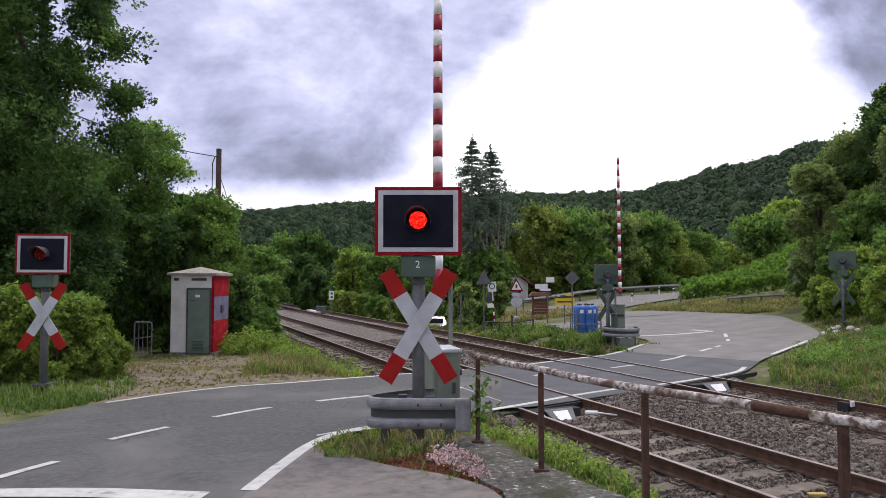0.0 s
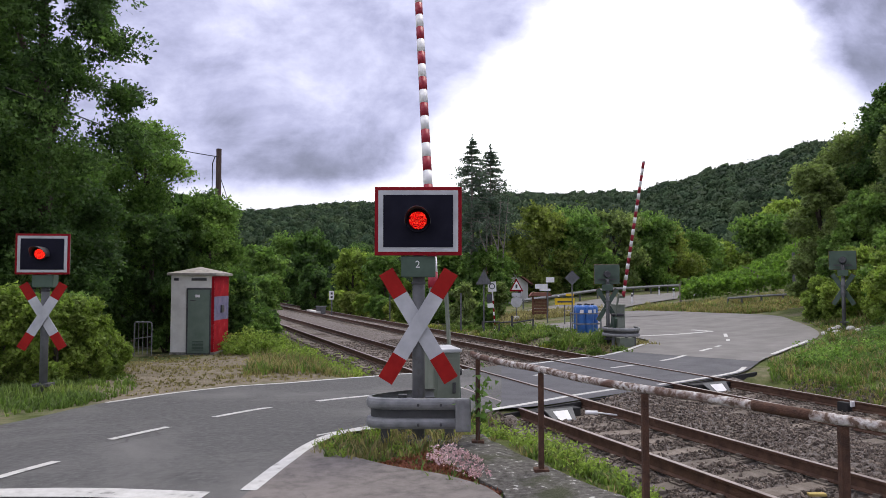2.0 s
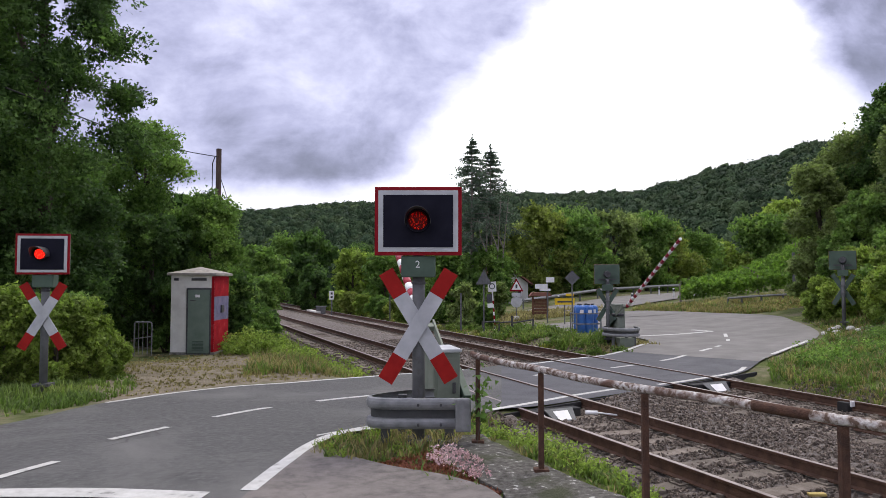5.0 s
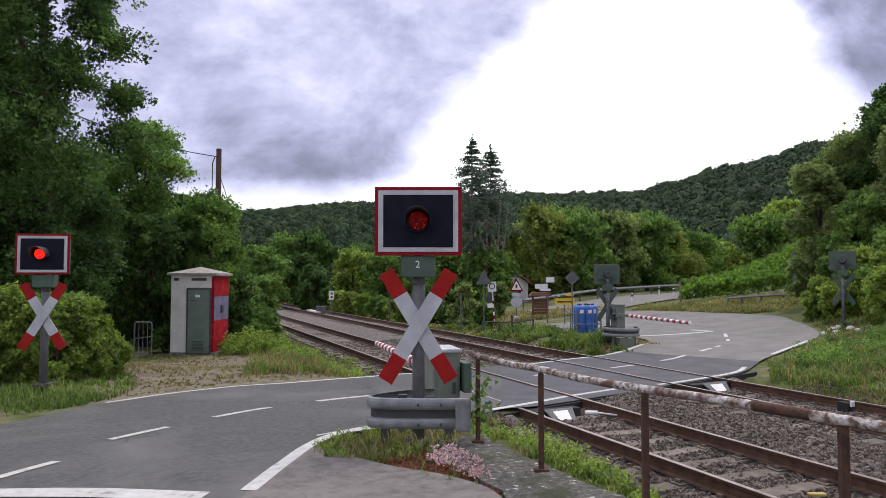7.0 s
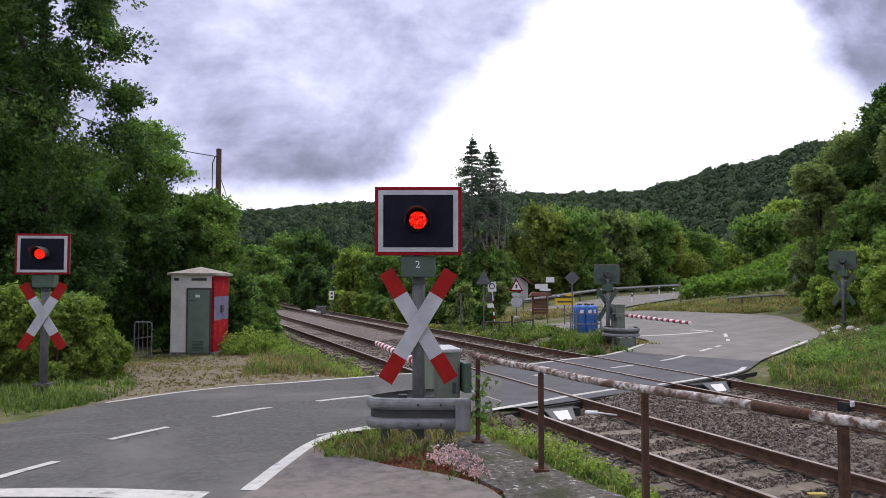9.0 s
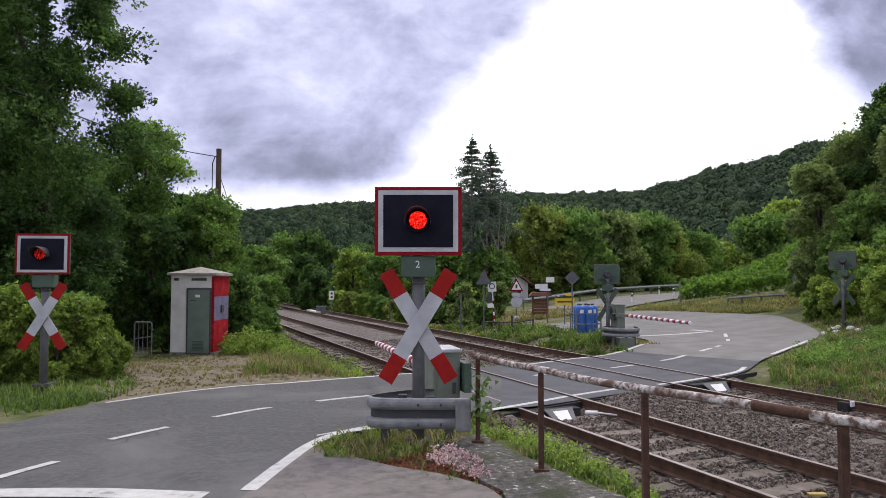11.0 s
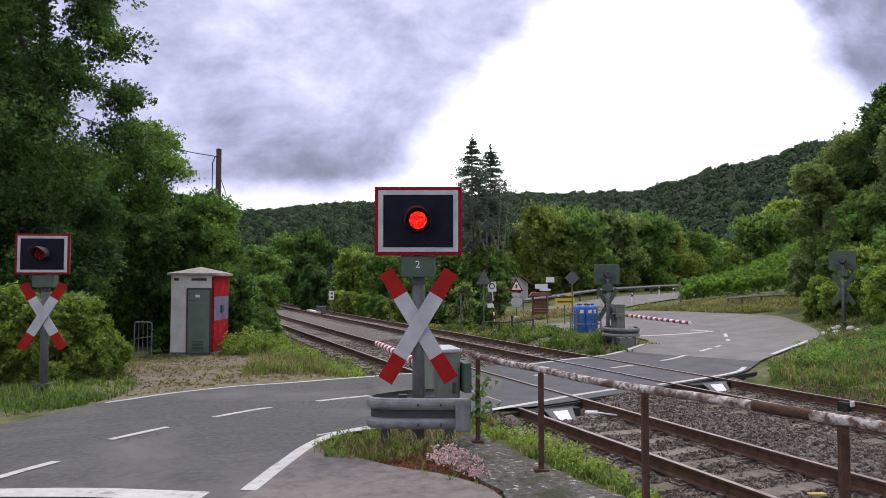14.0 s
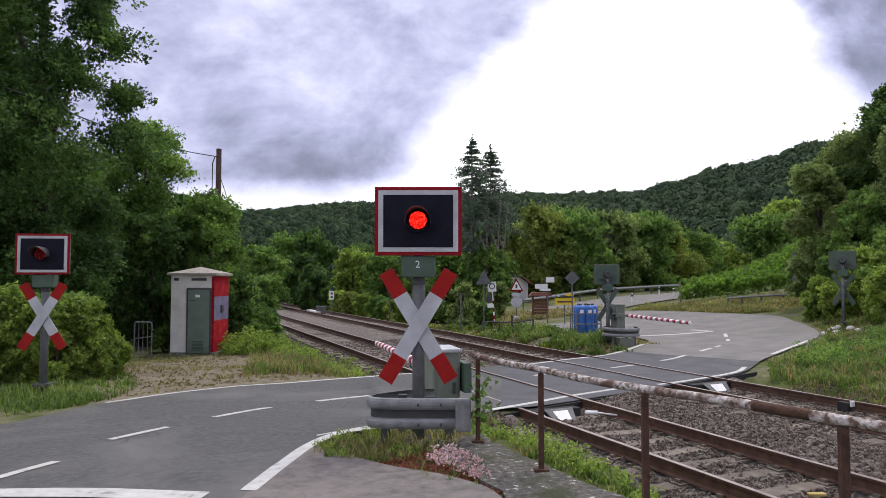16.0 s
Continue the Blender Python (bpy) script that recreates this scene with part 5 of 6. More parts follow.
def plant_tree(x, y, h, r, material, label, seed, base=0.25, puffs=12, twigs=50, leaves=22, leaf=0.11, bark=None, group="trees", lean=0.0, airy=1.0, name="tree"):
    rng = np.random.default_rng(seed)
    z0 = ground_z(x, y) - 0.1
    t = thing(name, pose(x, y, z0), label, "bush" if name == "bush" else "tree", group)
    pf = []
    for i in range(puffs):
        f = base + (1 - base) * (i + 0.5) / puffs
        # wide in the middle of the crown, narrow above
        w = r * math.sin(math.pi * min(0.98, 0.16 + 0.80 * (f - base) / (1 - base))) ** 0.6
        a = i * 2.4 + rng.uniform(-0.5, 0.5)
        d = w * rng.uniform(0.25, 0.72)
        pr = r * rng.uniform(0.28, 0.56) * airy
        zz = h * f
        pf.append(((d * math.cos(a) + lean * f, d * math.sin(a), min(zz, h - pr * 0.7)), (pr, pr, pr * 0.8)))
    if name == "tree":
        bm = bmesh.new()
        tr = 0.022 * h + 0.05
        pts = spline([(0, 0, 0), (0.05 * r, 0, h * 0.3), (lean * 0.4, 0.05, h * 0.6), (lean * 0.8, 0, h * 0.92)], 8)
        tube(bm, pts, [tr * (1 - 0.9 * i / 8) for i in range(9)], 8)
        part("trunk", bm, bark or BARK, t, smooth=True)
        for c, pr in pf[:: max(1, len(pf) // 7)]:
            c = Vector(c)
            s = pts[min(7, max(1, int(8 * max(0.1, (c.z - 0.9 * pr[0]) / h))))]
            bm = bmesh.new()
            mid = s.lerp(c, 0.55) + Vector((0, 0, -0.06 * (c - s).length))
            tube(bm, [s, mid, c], [tr * 0.4, tr * 0.25, tr * 0.08], 6)
            part("limb", bm, bark or BARK, t, smooth=True)
    else:
        for c, pr in pf[:: max(1, len(pf) // 4)]:
            bm = bmesh.new()
            tube(bm, [(0.1 * c[0], 0.1 * c[1], 0), (0.5 * c[0], 0.5 * c[1], 0.45 * c[2]), c], [0.035, 0.025, 0.008], 6)
            part("stem", bm, BARK, t)
    pts = puff_points(pf, twigs, leaves, 0.19, rng)
    leaf_mesh("crown", pts, leaf, material, t, seed)
    return t


# big trees behind the hut and the hedge
plant_tree(-10.3, 17.6, 12.9, 2.95, LEAF_DARK, "tall dark broadleaf tree with airy crown", 1, base=0.16, puffs=46, twigs=44, leaves=44, leaf=0.055, group="trees by the road", airy=0.68)
plant_tree(-13.4, 19.0, 13.0, 3.4, LEAF_DARK, "tall dark broadleaf tree", 2, base=0.1, puffs=26, twigs=50, leaves=36, leaf=0.08, group="trees by the road", airy=0.9)
plant_tree(-11.2, 26.0, 8.4, 2.3, LEAF_MID, "dense green broadleaf tree", 3, base=0.1, puffs=18, twigs=60, leaves=52, leaf=0.060, group="trees by the road")
plant_tree(-8.5, 25.0, 5.5, 1.75, LEAF_MID, "leafy young tree behind the hut", 4, base=0.1, puffs=16, twigs=60, leaves=52, leaf=0.055, group="trees by the road")
plant_tree(-9.9, 23.5, 4.6, 1.9, LEAF_DARK, "dark shrubby tree beside the hut", 5, base=0.05, puffs=14, twigs=60, leaves=46, leaf=0.062, group="trees by the road")
plant_tree(-12.0, 21.5, 5.6, 2.4, LEAF_DARK, "dark shrubby tree in the thicket", 6, base=0.05, puffs=16, twigs=60, leaves=34, leaf=0.10, group="trees by the road")
plant_tree(-15.5, 22.0, 7.0, 3.0, LEAF_DARK, "dark leafy tree in the thicket", 7, base=0.05, puffs=16, twigs=60, leaves=34, leaf=0.14, group="trees by the road")
plant_tree(-14.5, 28.0, 7.5, 3.0, LEAF_DARK, "dark leafy tree in the thicket", 8, base=0.05, puffs=16, twigs=50, leaves=20, leaf=0.16, group="trees by the road")
plant_tree(-11.4, 30.0, 6.0, 2.4, LEAF_DARK, "dark leafy tree in the thicket", 9, base=0.05, puffs=14, twigs=50, leaves=20, leaf=0.16, group="trees by the road")
# hedge behind the second signal
for i, (x, y, h, r) in enumerate(((-9.4, 13.6, 2.0, 1.2), (-8.4, 13.3, 1.95, 1.1), (-7.4, 13.4, 1.75, 1.1), (-7.1, 13.9, 1.45, 0.85), (-8.0, 14.6, 1.9, 1.2), (-10.4, 14.2, 2.3, 1.4), (-8.9, 15.6, 1.8, 1.1), (-6.95, 14.5, 1.05, 0.62))):
    plant_tree(x, y, h, r, LEAF_LIGHT if i in (1, 2, 3, 7) else LEAF_MID, "dense leafy roadside bush", 20 + i, base=0.12, puffs=20, twigs=58, leaves=48, leaf=0.040, group="bushes behind the signal", name="bush", airy=0.72)
# bushes right of the hut, along the line
for i, (x, y, h, r) in enumerate(((-7.1, 24.2, 2.6, 0.85), (-6.55, 25.2, 1.15, 0.75), (-8.7, 30.0, 2.6, 1.2), (-9.9, 34.0, 2.8, 1.3), (-6.35, 23.8, 0.8, 0.55), (-12.6, 40.0, 3.0, 1.7), (-6.9, 26.8, 1.3, 0.8), (-7.6, 29.0, 1.1, 0.7), (-14.2, 46.0, 3.4, 1.7))):
    plant_tree(x, y, h, r, LEAF_MID if i % 3 else LEAF_DARK, "green bush on the bank beside the track", 40 + i, base=0.1, puffs=12, twigs=50, leaves=20, leaf=0.085, group="trackside bushes", name="bush")
# low plants round the gate
plant_tree(-8.6, 21.6, 0.95, 0.5, LEAF_MID, "low bush behind the gate", 50, puffs=7, twigs=40, leaves=18, leaf=0.06, group="trackside bushes", name="bush")

# middle distance, left of the signal
MID_A = ((-17, 64, 6.2, 3.0), (-13.5, 70, 8.0, 3.2), (-8.6, 66, 6.8, 2.8), (-5.2, 62, 6.4, 2.6), (-20, 90, 10, 4.5), (-11, 92, 9.0, 4.2), (-2.2, 66, 8.5, 2.8), (-24, 75, 7.5, 3.5), (-15, 58, 3.2, 1.8), (-10.5, 57, 4.0, 1.5))
for i, (x, y, h, r) in enumerate(MID_A):
    plant_tree(x, y, h, r, (LEAF_MID, LEAF_DARK, LEAF_LIGHT, LEAF_MID)[i % 4], "broadleaf tree beyond the railway bend", 60 + i, base=0.06, puffs=13, twigs=44, leaves=24, leaf=0.17, group="trees beyond the tracks")
# behind the junction
MID_B = ((3.4, 56, 6.0, 2.6), (8.2, 60, 9.6, 3.6), (12.0, 61, 8.4, 3.3), (16.2, 66, 9.3, 3.0), (20.5, 70, 9.4, 3.4), (0.6, 60, 7.5, 2.6), (24.5, 76, 8.6, 3.4), (29.5, 82, 8.2, 3.8), (5.8, 66, 8.6, 3.4), (14, 76, 11, 4.0))
for i, (x, y, h, r) in enumerate(MID_B):
    plant_tree(x, y, h * 0.86, r * 1.15, (LEAF_MID, LEAF_WARM, LEAF_MID, LEAF_PALE, LEAF_MID)[i % 5], "broadleaf tree behind the road junction", 80 + i, base=0.04, puffs=14, twigs=48, leaves=26, leaf=0.15, group="trees behind the junction")
MID_C = ((36, 92, 9.5, 4.5), (42, 90, 10, 4.5), (34, 104, 12, 5.0), (48, 98, 12, 5.0), (26, 98, 12, 4.5), (54, 92, 12, 5))
for i, (x, y, h, r) in enumerate(MID_C):
    plant_tree(x, y, h * 0.62, r, (LEAF_LIGHT, LEAF_MID, LEAF_DARK)[i % 3], "broadleaf tree above the vineyard", 100 + i, base=0.04, puffs=12, twigs=40, leaves=20, leaf=0.24, group="trees above the vineyard")
# low shrubs on the slope between the far track and the side road
for i, (x, y, h, r) in enumerate(((-2.3, 42.0, 1.25, 0.75), (-3.1, 43.8, 1.5, 0.85), (-4.3, 46.3, 1.6, 0.95), (-5.6, 49.0, 1.7, 1.0), (-6.9, 52.0, 1.8, 1.1), (-3.8, 44.6, 1.3, 0.8), (-8.3, 55.0, 1.9, 1.2))):
    plant_tree(x, y, h, r, (LEAF_LIGHT, LEAF_WARM, LEAF_MID)[i % 3], "low yellow-green shrub on the trackside slope", 230 + i, base=0.05, puffs=9, twigs=40, leaves=18, leaf=0.09, group="shrubs on the trackside slope", name="bush")
# shrubs round the signs
for i, (x, y, h, r) in enumerate(((1.0, 35.5, 2.9, 1.1), (2.2, 38.0, 1.9, 0.9), (3.2, 42, 2.4, 1.0))):
    plant_tree(x, y, h, r, (LEAF_PALE, LEAF_MID)[i % 2], "pale leafy shrub among the signs", 120 + i, base=0.05, puffs=9, twigs=40, leaves=16, leaf=0.11, group="shrubs among the signs", name="bush")


def conifer(x, y, h, r, seed, bare):
    rng = np.random.default_rng(seed)
    t = thing("conifer", pose(x, y, ground_z(x, y) - 0.1), "tall ragged conifer with bare lower stem", "tree", "conifers behind the signal")
    part("trunk", rd((0, 0, 0), (0, 0, h), 0.22, 0.03, seg=8), PALEBARK, t)
    pts = []
    z = h * bare
    while z < h - 0.15:
        f = (z - h * bare) / (h * (1 - bare))
        reach = r * (1 - f) ** 0.72 * (0.55 + 0.45 * ss(0.0, 0.25, f)) * rng.uniform(0.7, 1.1)
        turn = rng.uniform(0, math.tau)
        for b in range(5):
            if rng.random() < 0.28:
                continue
            ln = reach * rng.uniform(0.6, 1.15) + 0.12
            a = turn + b * math.tau / 5 + rng.uniform(-0.3, 0.3)
            e = Vector((ln * math.cos(a), ln * math.sin(a), (0.30 * f - 0.18) * ln))
            bm = bmesh.new()
            tube(bm, [(0, 0, z), Vector((0, 0, z)) + e * 0.5 + Vector((0, 0, 0.06 * ln)), Vector((0, 0, z)) + e], [0.035, 0.025, 0.01], 5)
            part("limb", bm, PALEBARK, t)
            k = int(26 + 80 * ln)
            q = rng.uniform(0.15, 1.08, k)
            p = np.outer(q, np.array(e)) + np.array([0, 0, z]) + rng.normal(size=(k, 3)) * np.array([0.13, 0.13, 0.05]) * (0.5 + 0.4 * ln)
            p[:, 2] -= 0.20 * rng.random(k) * q * ln
            pts.append(p)
        z += rng.uniform(0.26, 0.44) * (1.15 - 0.5 * f)
    tip = np.array([0, 0, h]) + rng.normal(size=(60, 3)) * np.array([0.06, 0.06, 0.22])
    pts.append(tip)
    leaf_mesh("crown", np.concatenate(pts), 0.11, NEEDLE, t, seed, aspect=0.3)


conifer(2.35, 56.0, 14.4, 2.7, 140, 0.40)
conifer(3.95, 57.5, 13.1, 3.1, 141, 0.42)
conifer(17.3, 70, 8.6, 2.2, 142, 0.1)
conifer(27.0, 84, 9.0, 2.6, 143, 0.1)
for i, (x, lean) in enumerate(((3.3, 0.2), (4.1, 0.5), (4.5, 0.7))):
    t = thing("bare_stem", pose(x, 55.0, ground_z(x, 55)), "pale bare birch-like stem", "tree", "bare stems under the conifers")
    part("trunk", tube(bmesh.new(), [(0, 0, 0), (0.1 + lean * 0.3, 0, 4.5), (lean, 0, 8.6)], [0.08, 0.05, 0.02], 6), PALEBARK, t)
    part("twig", tube(bmesh.new(), [(0.1 + lean * 0.3, 0, 4.5), (lean * 0.3 - 0.4, 0, 5.8), (lean * 0.2 - 0.6, 0, 7.2)], [0.05, 0.035, 0.015], 5), PALEBARK, t)

# bank at the end of the crossing
RIGHT = ((18.8, 34.5, 7.4, 2.1, 0), (21.6, 36.0, 8.8, 2.6, 0), (19.0, 31.2, 5.2, 1.7, 1), (21.0, 30.5, 8.0, 2.4, 0), (22.3, 34.0, 10.5, 2.5, 2), (18.6, 33.0, 3.4, 1.3, 1), (21.5, 28.0, 6.4, 2.2, 0), (17.2, 30.0, 2.6, 1.1, 1), (24.5, 32, 9.5, 2.4, 2))
for i, (x, y, h, r, k) in enumerate(RIGHT):
    plant_tree(x, y, h, r, (LEAF_PALE, LEAF_MID, LEAF_DARK)[k], ("willow-like pale green tree on the bank", "broadleaf tree on the bank", "tall dark airy tree on the bank")[k], 160 + i, base=0.05, puffs=26 if k == 2 else 18, twigs=52, leaves=36, leaf=0.082, group="trees on the bank", airy=0.95)
for i, (x, y, h, r) in enumerate(((15.6, 24.0, 2.5, 1.2), (16.6, 25.3, 3.2, 1.4), (14.9, 22.6, 1.8, 1.1), (15.4, 27.0, 1.6, 0.9), (15.8, 21.8, 1.9, 1.2), (15.6, 28.8, 1.9, 0.9), (14.0, 20.6, 0.9, 0.8), (17.5, 23.5, 3.4, 1.5), (16.2, 27.4, 2.8, 1.1))):
    plant_tree(x, y, h, r, (LEAF_LIGHT, LEAF_MID, LEAF_LIGHT)[i % 3], "bright green bush on the bank", 190 + i, base=0.06, puffs=12, twigs=50, leaves=32, leaf=0.062, group="bushes on the bank", name="bush")


# ---- vineyard ----
def build_vines():
    rng = np.random.default_rng(9)
    for k in range(9):
        y0 = 42.5 + 2.7 * k
        xs = (0.338 + 0.002 * k) * y0 + 0.1
        t = thing("vine_row", pose(0, 0, 0), "trellised row of bright green vines", "vines", "vineyard rows")
        L = 28 + k
        N = 8000
        x = xs + L * rng.random(N)
        y = y0 + 0.10 * (x - xs) + rng.normal(size=N) * 0.17
        lump = 0.12 * np.sin(x * 4.1 + k) + 0.08 * np.sin(x * 9.7 + 2 * k)
        z = np.array([ground_z(a, b) for a, b in zip(x, y)]) + 0.3 + (0.95 + lump) * rng.random(N) ** 0.7
        leaf_mesh("foliage", np.stack([x, y, z], 1), 0.10, VINE, t, 300 + k, aspect=0.8)
        for i in range(0, int(L), 5):
            a = xs + i
            b = y0 + 0.10 * i
            part("stake", bx(a - 0.03, a + 0.03, b - 0.03, b + 0.03, ground_z(a, b) - 0.2, ground_z(a, b) + 1.35), PALEBARK, t)


build_vines()


# ---- wooded hills ----
def hill_points(u, t):
    """u along the ridge in degrees of bearing, t from foot to crest."""
    ridge = ((-60, 760, 60), (-32, 760, 64), (-20, 760, 68), (-16.5, 755, 70), (-7.6, 733, 78), (0, 700, 79), (5.4, 648, 77), (9, 610, 71), (13.5, 573, 67), (15.7, 552, 64), (17.9, 530, 66), (22.8, 489, 69.5), (25.9, 466, 70.5), (28, 456, 75), (30.2, 447, 73.5), (36, 440, 68), (60, 440, 60))
    for a, b in zip(ridge, ridge[1:]):
        if a[0] <= u <= b[0]:
            f = (u - a[0]) / (b[0] - a[0])
            f = f * f * (3 - 2 * f)
            D, Z = a[1] + (b[1] - a[1]) * f, a[2] + (b[2] - a[2]) * f
    foot = 130 + 90 * (1 - ss(-10, 25, u))
    d = foot + (D - foot) * t
    z = -2 + (Z + 2) * (t ** 0.8 * 0.55 + 0.45 * ss(0, 1, t)) + 5 * noise.noise((u * 0.12, t * 2.5, 3.0)) * t * (1 - 0.6 * t)
    a = radians(u)
    return d * math.sin(a), d * math.cos(a), z


def build_hills():
    U, T = np.linspace(-59, 59, 120), np.linspace(0, 1.15, 26)
    vs, fs = [], []
    for u in U:
        for t in T:
            p = hill_points(u, min(t, 1.0))
            k = 1 + max(0, t - 1) * 2
            vs.append((p[0] * k, p[1] * k, p[2] - max(0, t - 1) * 120))
    m = len(T)
    fs = [(i * m + j, (i + 1) * m + j, (i + 1) * m + j + 1, i * m + j + 1) for i in range(len(U) - 1) for j in range(m - 1)]
    tagged(from_np("backdrop_hills", vs, fs, FOREST, smooth=True), "long wooded hill ridge behind the valley", "hills", kind="structure")
    rng = np.random.default_rng(11)
    ball = bmesh.new()
    bmesh.ops.create_icosphere(ball, subdivisions=2, radius=1.0)
    bv = np.array([v.co[:] for v in ball.verts])
    bf = np.array([[v.index for v in f.verts] for f in ball.faces])
    ball.free()
    lump = np.array([[noise.noise(Vector(v) * 2.2 + Vector((9.0 * j, 0, 0))) for v in bv] for j in range(12)])
    P, V, Q = [], [], []
    for i in range(7200):
        u = rng.uniform(-26, 36)
        t = rng.random() ** 0.8
        if i < 420:
            t = rng.uniform(0.96, 1.0)
        x, y, z = hill_points(u, t)
        r = rng.uniform(1.8, 4.6) * (0.75 + 0.30 * t)
        tall = rng.uniform(0.95, 1.5)
        V.append(bv * (1 + 0.75 * lump[i % 12])[:, None] * np.array([r, r, r * tall]) + np.array([x, y, z + r * 0.35]))
        Q.append(bf + len(bv) * i)
        d = rng.normal(size=(64, 3))
        d /= np.linalg.norm(d, axis=1)[:, None]
        d[:, 2] = np.abs(d[:, 2]) * tall
        P.append(d * r * rng.uniform(0.88, 1.22, (64, 1)) + np.array([x, y, z + r * 0.35]))
    ob = from_np("far_forest_crowns", np.concatenate(V).tolist(), np.concatenate(Q).tolist(), FOREST, smooth=True)
    tagged(ob, "rounded tree crowns of the forest on the hills", "forest", kind="stuff")
    ob = leaf_mesh("far_forest", np.concatenate(P), 0.52, FOREST, None, 12, aspect=0.8)
    tagged(ob, "leafy outer twigs of the forest on the hills", "forest", kind="stuff")


build_hills()


# ---- grass, weeds, flowers ----
def scatter(name, sampler, count, h0, h1, material, label, seed, category="grass", width=0.010, blades=6, spread=0.05):
    """Tufts of bent blades on the ground."""
    rng = np.random.default_rng(seed)
    vs, fs = [], []
    done = 0
    tries = 0
    while done < count and tries < count * 6:
        tries += 1
        p = sampler(rng)
        if p is None:
            continue
        x, y = p
        z = ground_z(x, y)
        n, s = NS(x, y)
        q = noise.noise((x * 0.9, y * 0.9, 7.7)) + 0.5 * noise.noise((x * 2.7, y * 2.7, 1.3))
        if q < -0.22 and rng.random() < 0.75:
            done += 1
            continue
        hh = h0 + (h1 - h0) * rng.random() ** 1.8 * min(1.0, max(0.25, 0.65 + 0.8 * q))
        for b in range(blades):
            a = rng.uniform(0, math.tau)
            r = rng.uniform(0, spread)
            bx_, by_ = x + r * math.cos(a), y + r * math.sin(a)
            h = hh * rng.uniform(0.5, 1.1)
            l = h * rng.uniform(0.2, 1.1)
            w = width * rng.uniform(0.7, 1.4)
            ca, sa = math.cos(a), math.sin(a)
            o = len(vs)
            vs += [(bx_ - w * sa, by_ + w * ca, z - 0.02), (bx_ + w * sa, by_ - w * ca, z - 0.02),
                   (bx_ + ca * l * 0.35 + w * 0.8 * sa, by_ + sa * l * 0.35 - w * 0.8 * ca, z + h * 0.6), (bx_ + ca * l * 0.35 - w * 0.8 * sa, by_ + sa * l * 0.35 + w * 0.8 * ca, z + h * 0.6),
                   (bx_ + ca * l, by_ + sa * l, z + h)]
            fs += [(o, o + 1, o + 2, o + 3), (o + 3, o + 2, o + 4)]
        done += 1
    tagged(from_np(name, vs, fs, material), label, category, kind="stuff")


def inside(poly, x, y):
    c = False
    for (x0, y0), (x1, y1) in zip(poly, poly[1:] + poly[:1]):
        if (y0 > y) != (y1 > y) and x < (x1 - x0) * (y - y0) / (y1 - y0) + x0:
            c = not c
    return c


def in_poly(poly):
    xs, ys = [p[0] for p in poly], [p[1] for p in poly]

    def f(rng):
        x, y = rng.uniform(min(xs), max(xs)), rng.uniform(min(ys), max(ys))
        return (x, y) if inside(poly, x, y) else None
    return f


def band(n0, n1, s0, s1, clump=0.0):
    def f(rng):
        n, s = rng.uniform(n0, n1), rng.uniform(s0, s1)
        if crossing(n, s, 0.3):
            return None
        p = W(n, s)
        if clump and noise.noise((p.x * 0.7, p.y * 0.7, 5)) < clump - 0.5:
            return None
        return p.x, p.y
    return f


def weeds(name, sampler, clumps, h0, h1, radius, leaf, material, label, seed, leaves=70):
    """Low leafy plants: stems' leaves heaped in uneven domes."""
    rng = np.random.default_rng(seed)
    out, done, tries = [], 0, 0
    while done < clumps and tries < 8 * clumps:
        tries += 1
        p = sampler(rng)
        if p is None:
            continue
        done += 1
        h, r = rng.uniform(h0, h1), radius * rng.uniform(0.5, 1.3)
        stems = 5
        a, d = rng.uniform(0, math.tau, stems), r * rng.random(stems) ** 0.5
        tall = h * rng.uniform(0.55, 1.1, stems)
        i = rng.integers(0, stems, leaves)
        k = rng.random(leaves) ** 0.8
        x = p[0] + d[i] * np.cos(a[i]) * (0.5 + 0.6 * k) + rng.normal(size=leaves) * r * 0.28
        y = p[1] + d[i] * np.sin(a[i]) * (0.5 + 0.6 * k) + rng.normal(size=leaves) * r * 0.28
        z = ground_z(*p) + 0.01 + tall[i] * k
        out.append(np.stack([x, y, z], 1))
    tagged(leaf_mesh(name, np.concatenate(out), leaf, material, None, seed, aspect=0.5, upright=0.35), label, "weeds", kind="stuff")


ISLAND = [(-1.17, 6.36), (-1.2, 6.9), (-0.95, 7.4), (-0.55, 7.75), (0.1, 9.6), (0.5, 9.0), (0.55, 7.3), (0.1, 6.75), (-0.35, 6.3), (-0.6, 6.12)]
scatter("island_grass", in_poly(ISLAND), 400, 0.03, 0.15, GRASS, "tufted grass round the signal and guard rail", 400)
scatter("island_dry_grass", in_poly(ISLAND), 760, 0.03, 0.22, DRYGRASS, "dry grass stalks round the guard rail", 401, width=0.006)
scatter("bank_grass", band(3.1, 4.5, 2.5, 9.8, 0.5), 1500, 0.04, 0.19, GRASS, "grass on the bank below the railing", 402)
scatter("bank_straw", band(3.1, 4.6, 2.5, 9.8, 0.4), 900, 0.03, 0.20, DRYGRASS, "dry straw on the bank below the railing", 419, width=0.006)
scatter("track_weeds", band(4.5, 5.6, 3.5, 9.4, 0.55), 560, 0.06, 0.34, DRYGRASS, "dry weeds growing beside the rail", 403, width=0.006)
scatter("track_weeds", band(5.8, 7.3, 4.0, 8.2, 0.85), 130, 0.05, 0.20, DRYGRASS, "dry weeds between the sleepers", 404, width=0.006)
VERGE = [(-12, 8.6), (-7.2, 8.3), (-5.7, 9.0), (-5.3, 10.3), (-5.2, 11.2), (-5.4, 12.4), (-6.4, 14.6), (-8.5, 16.5), (-12, 15)]
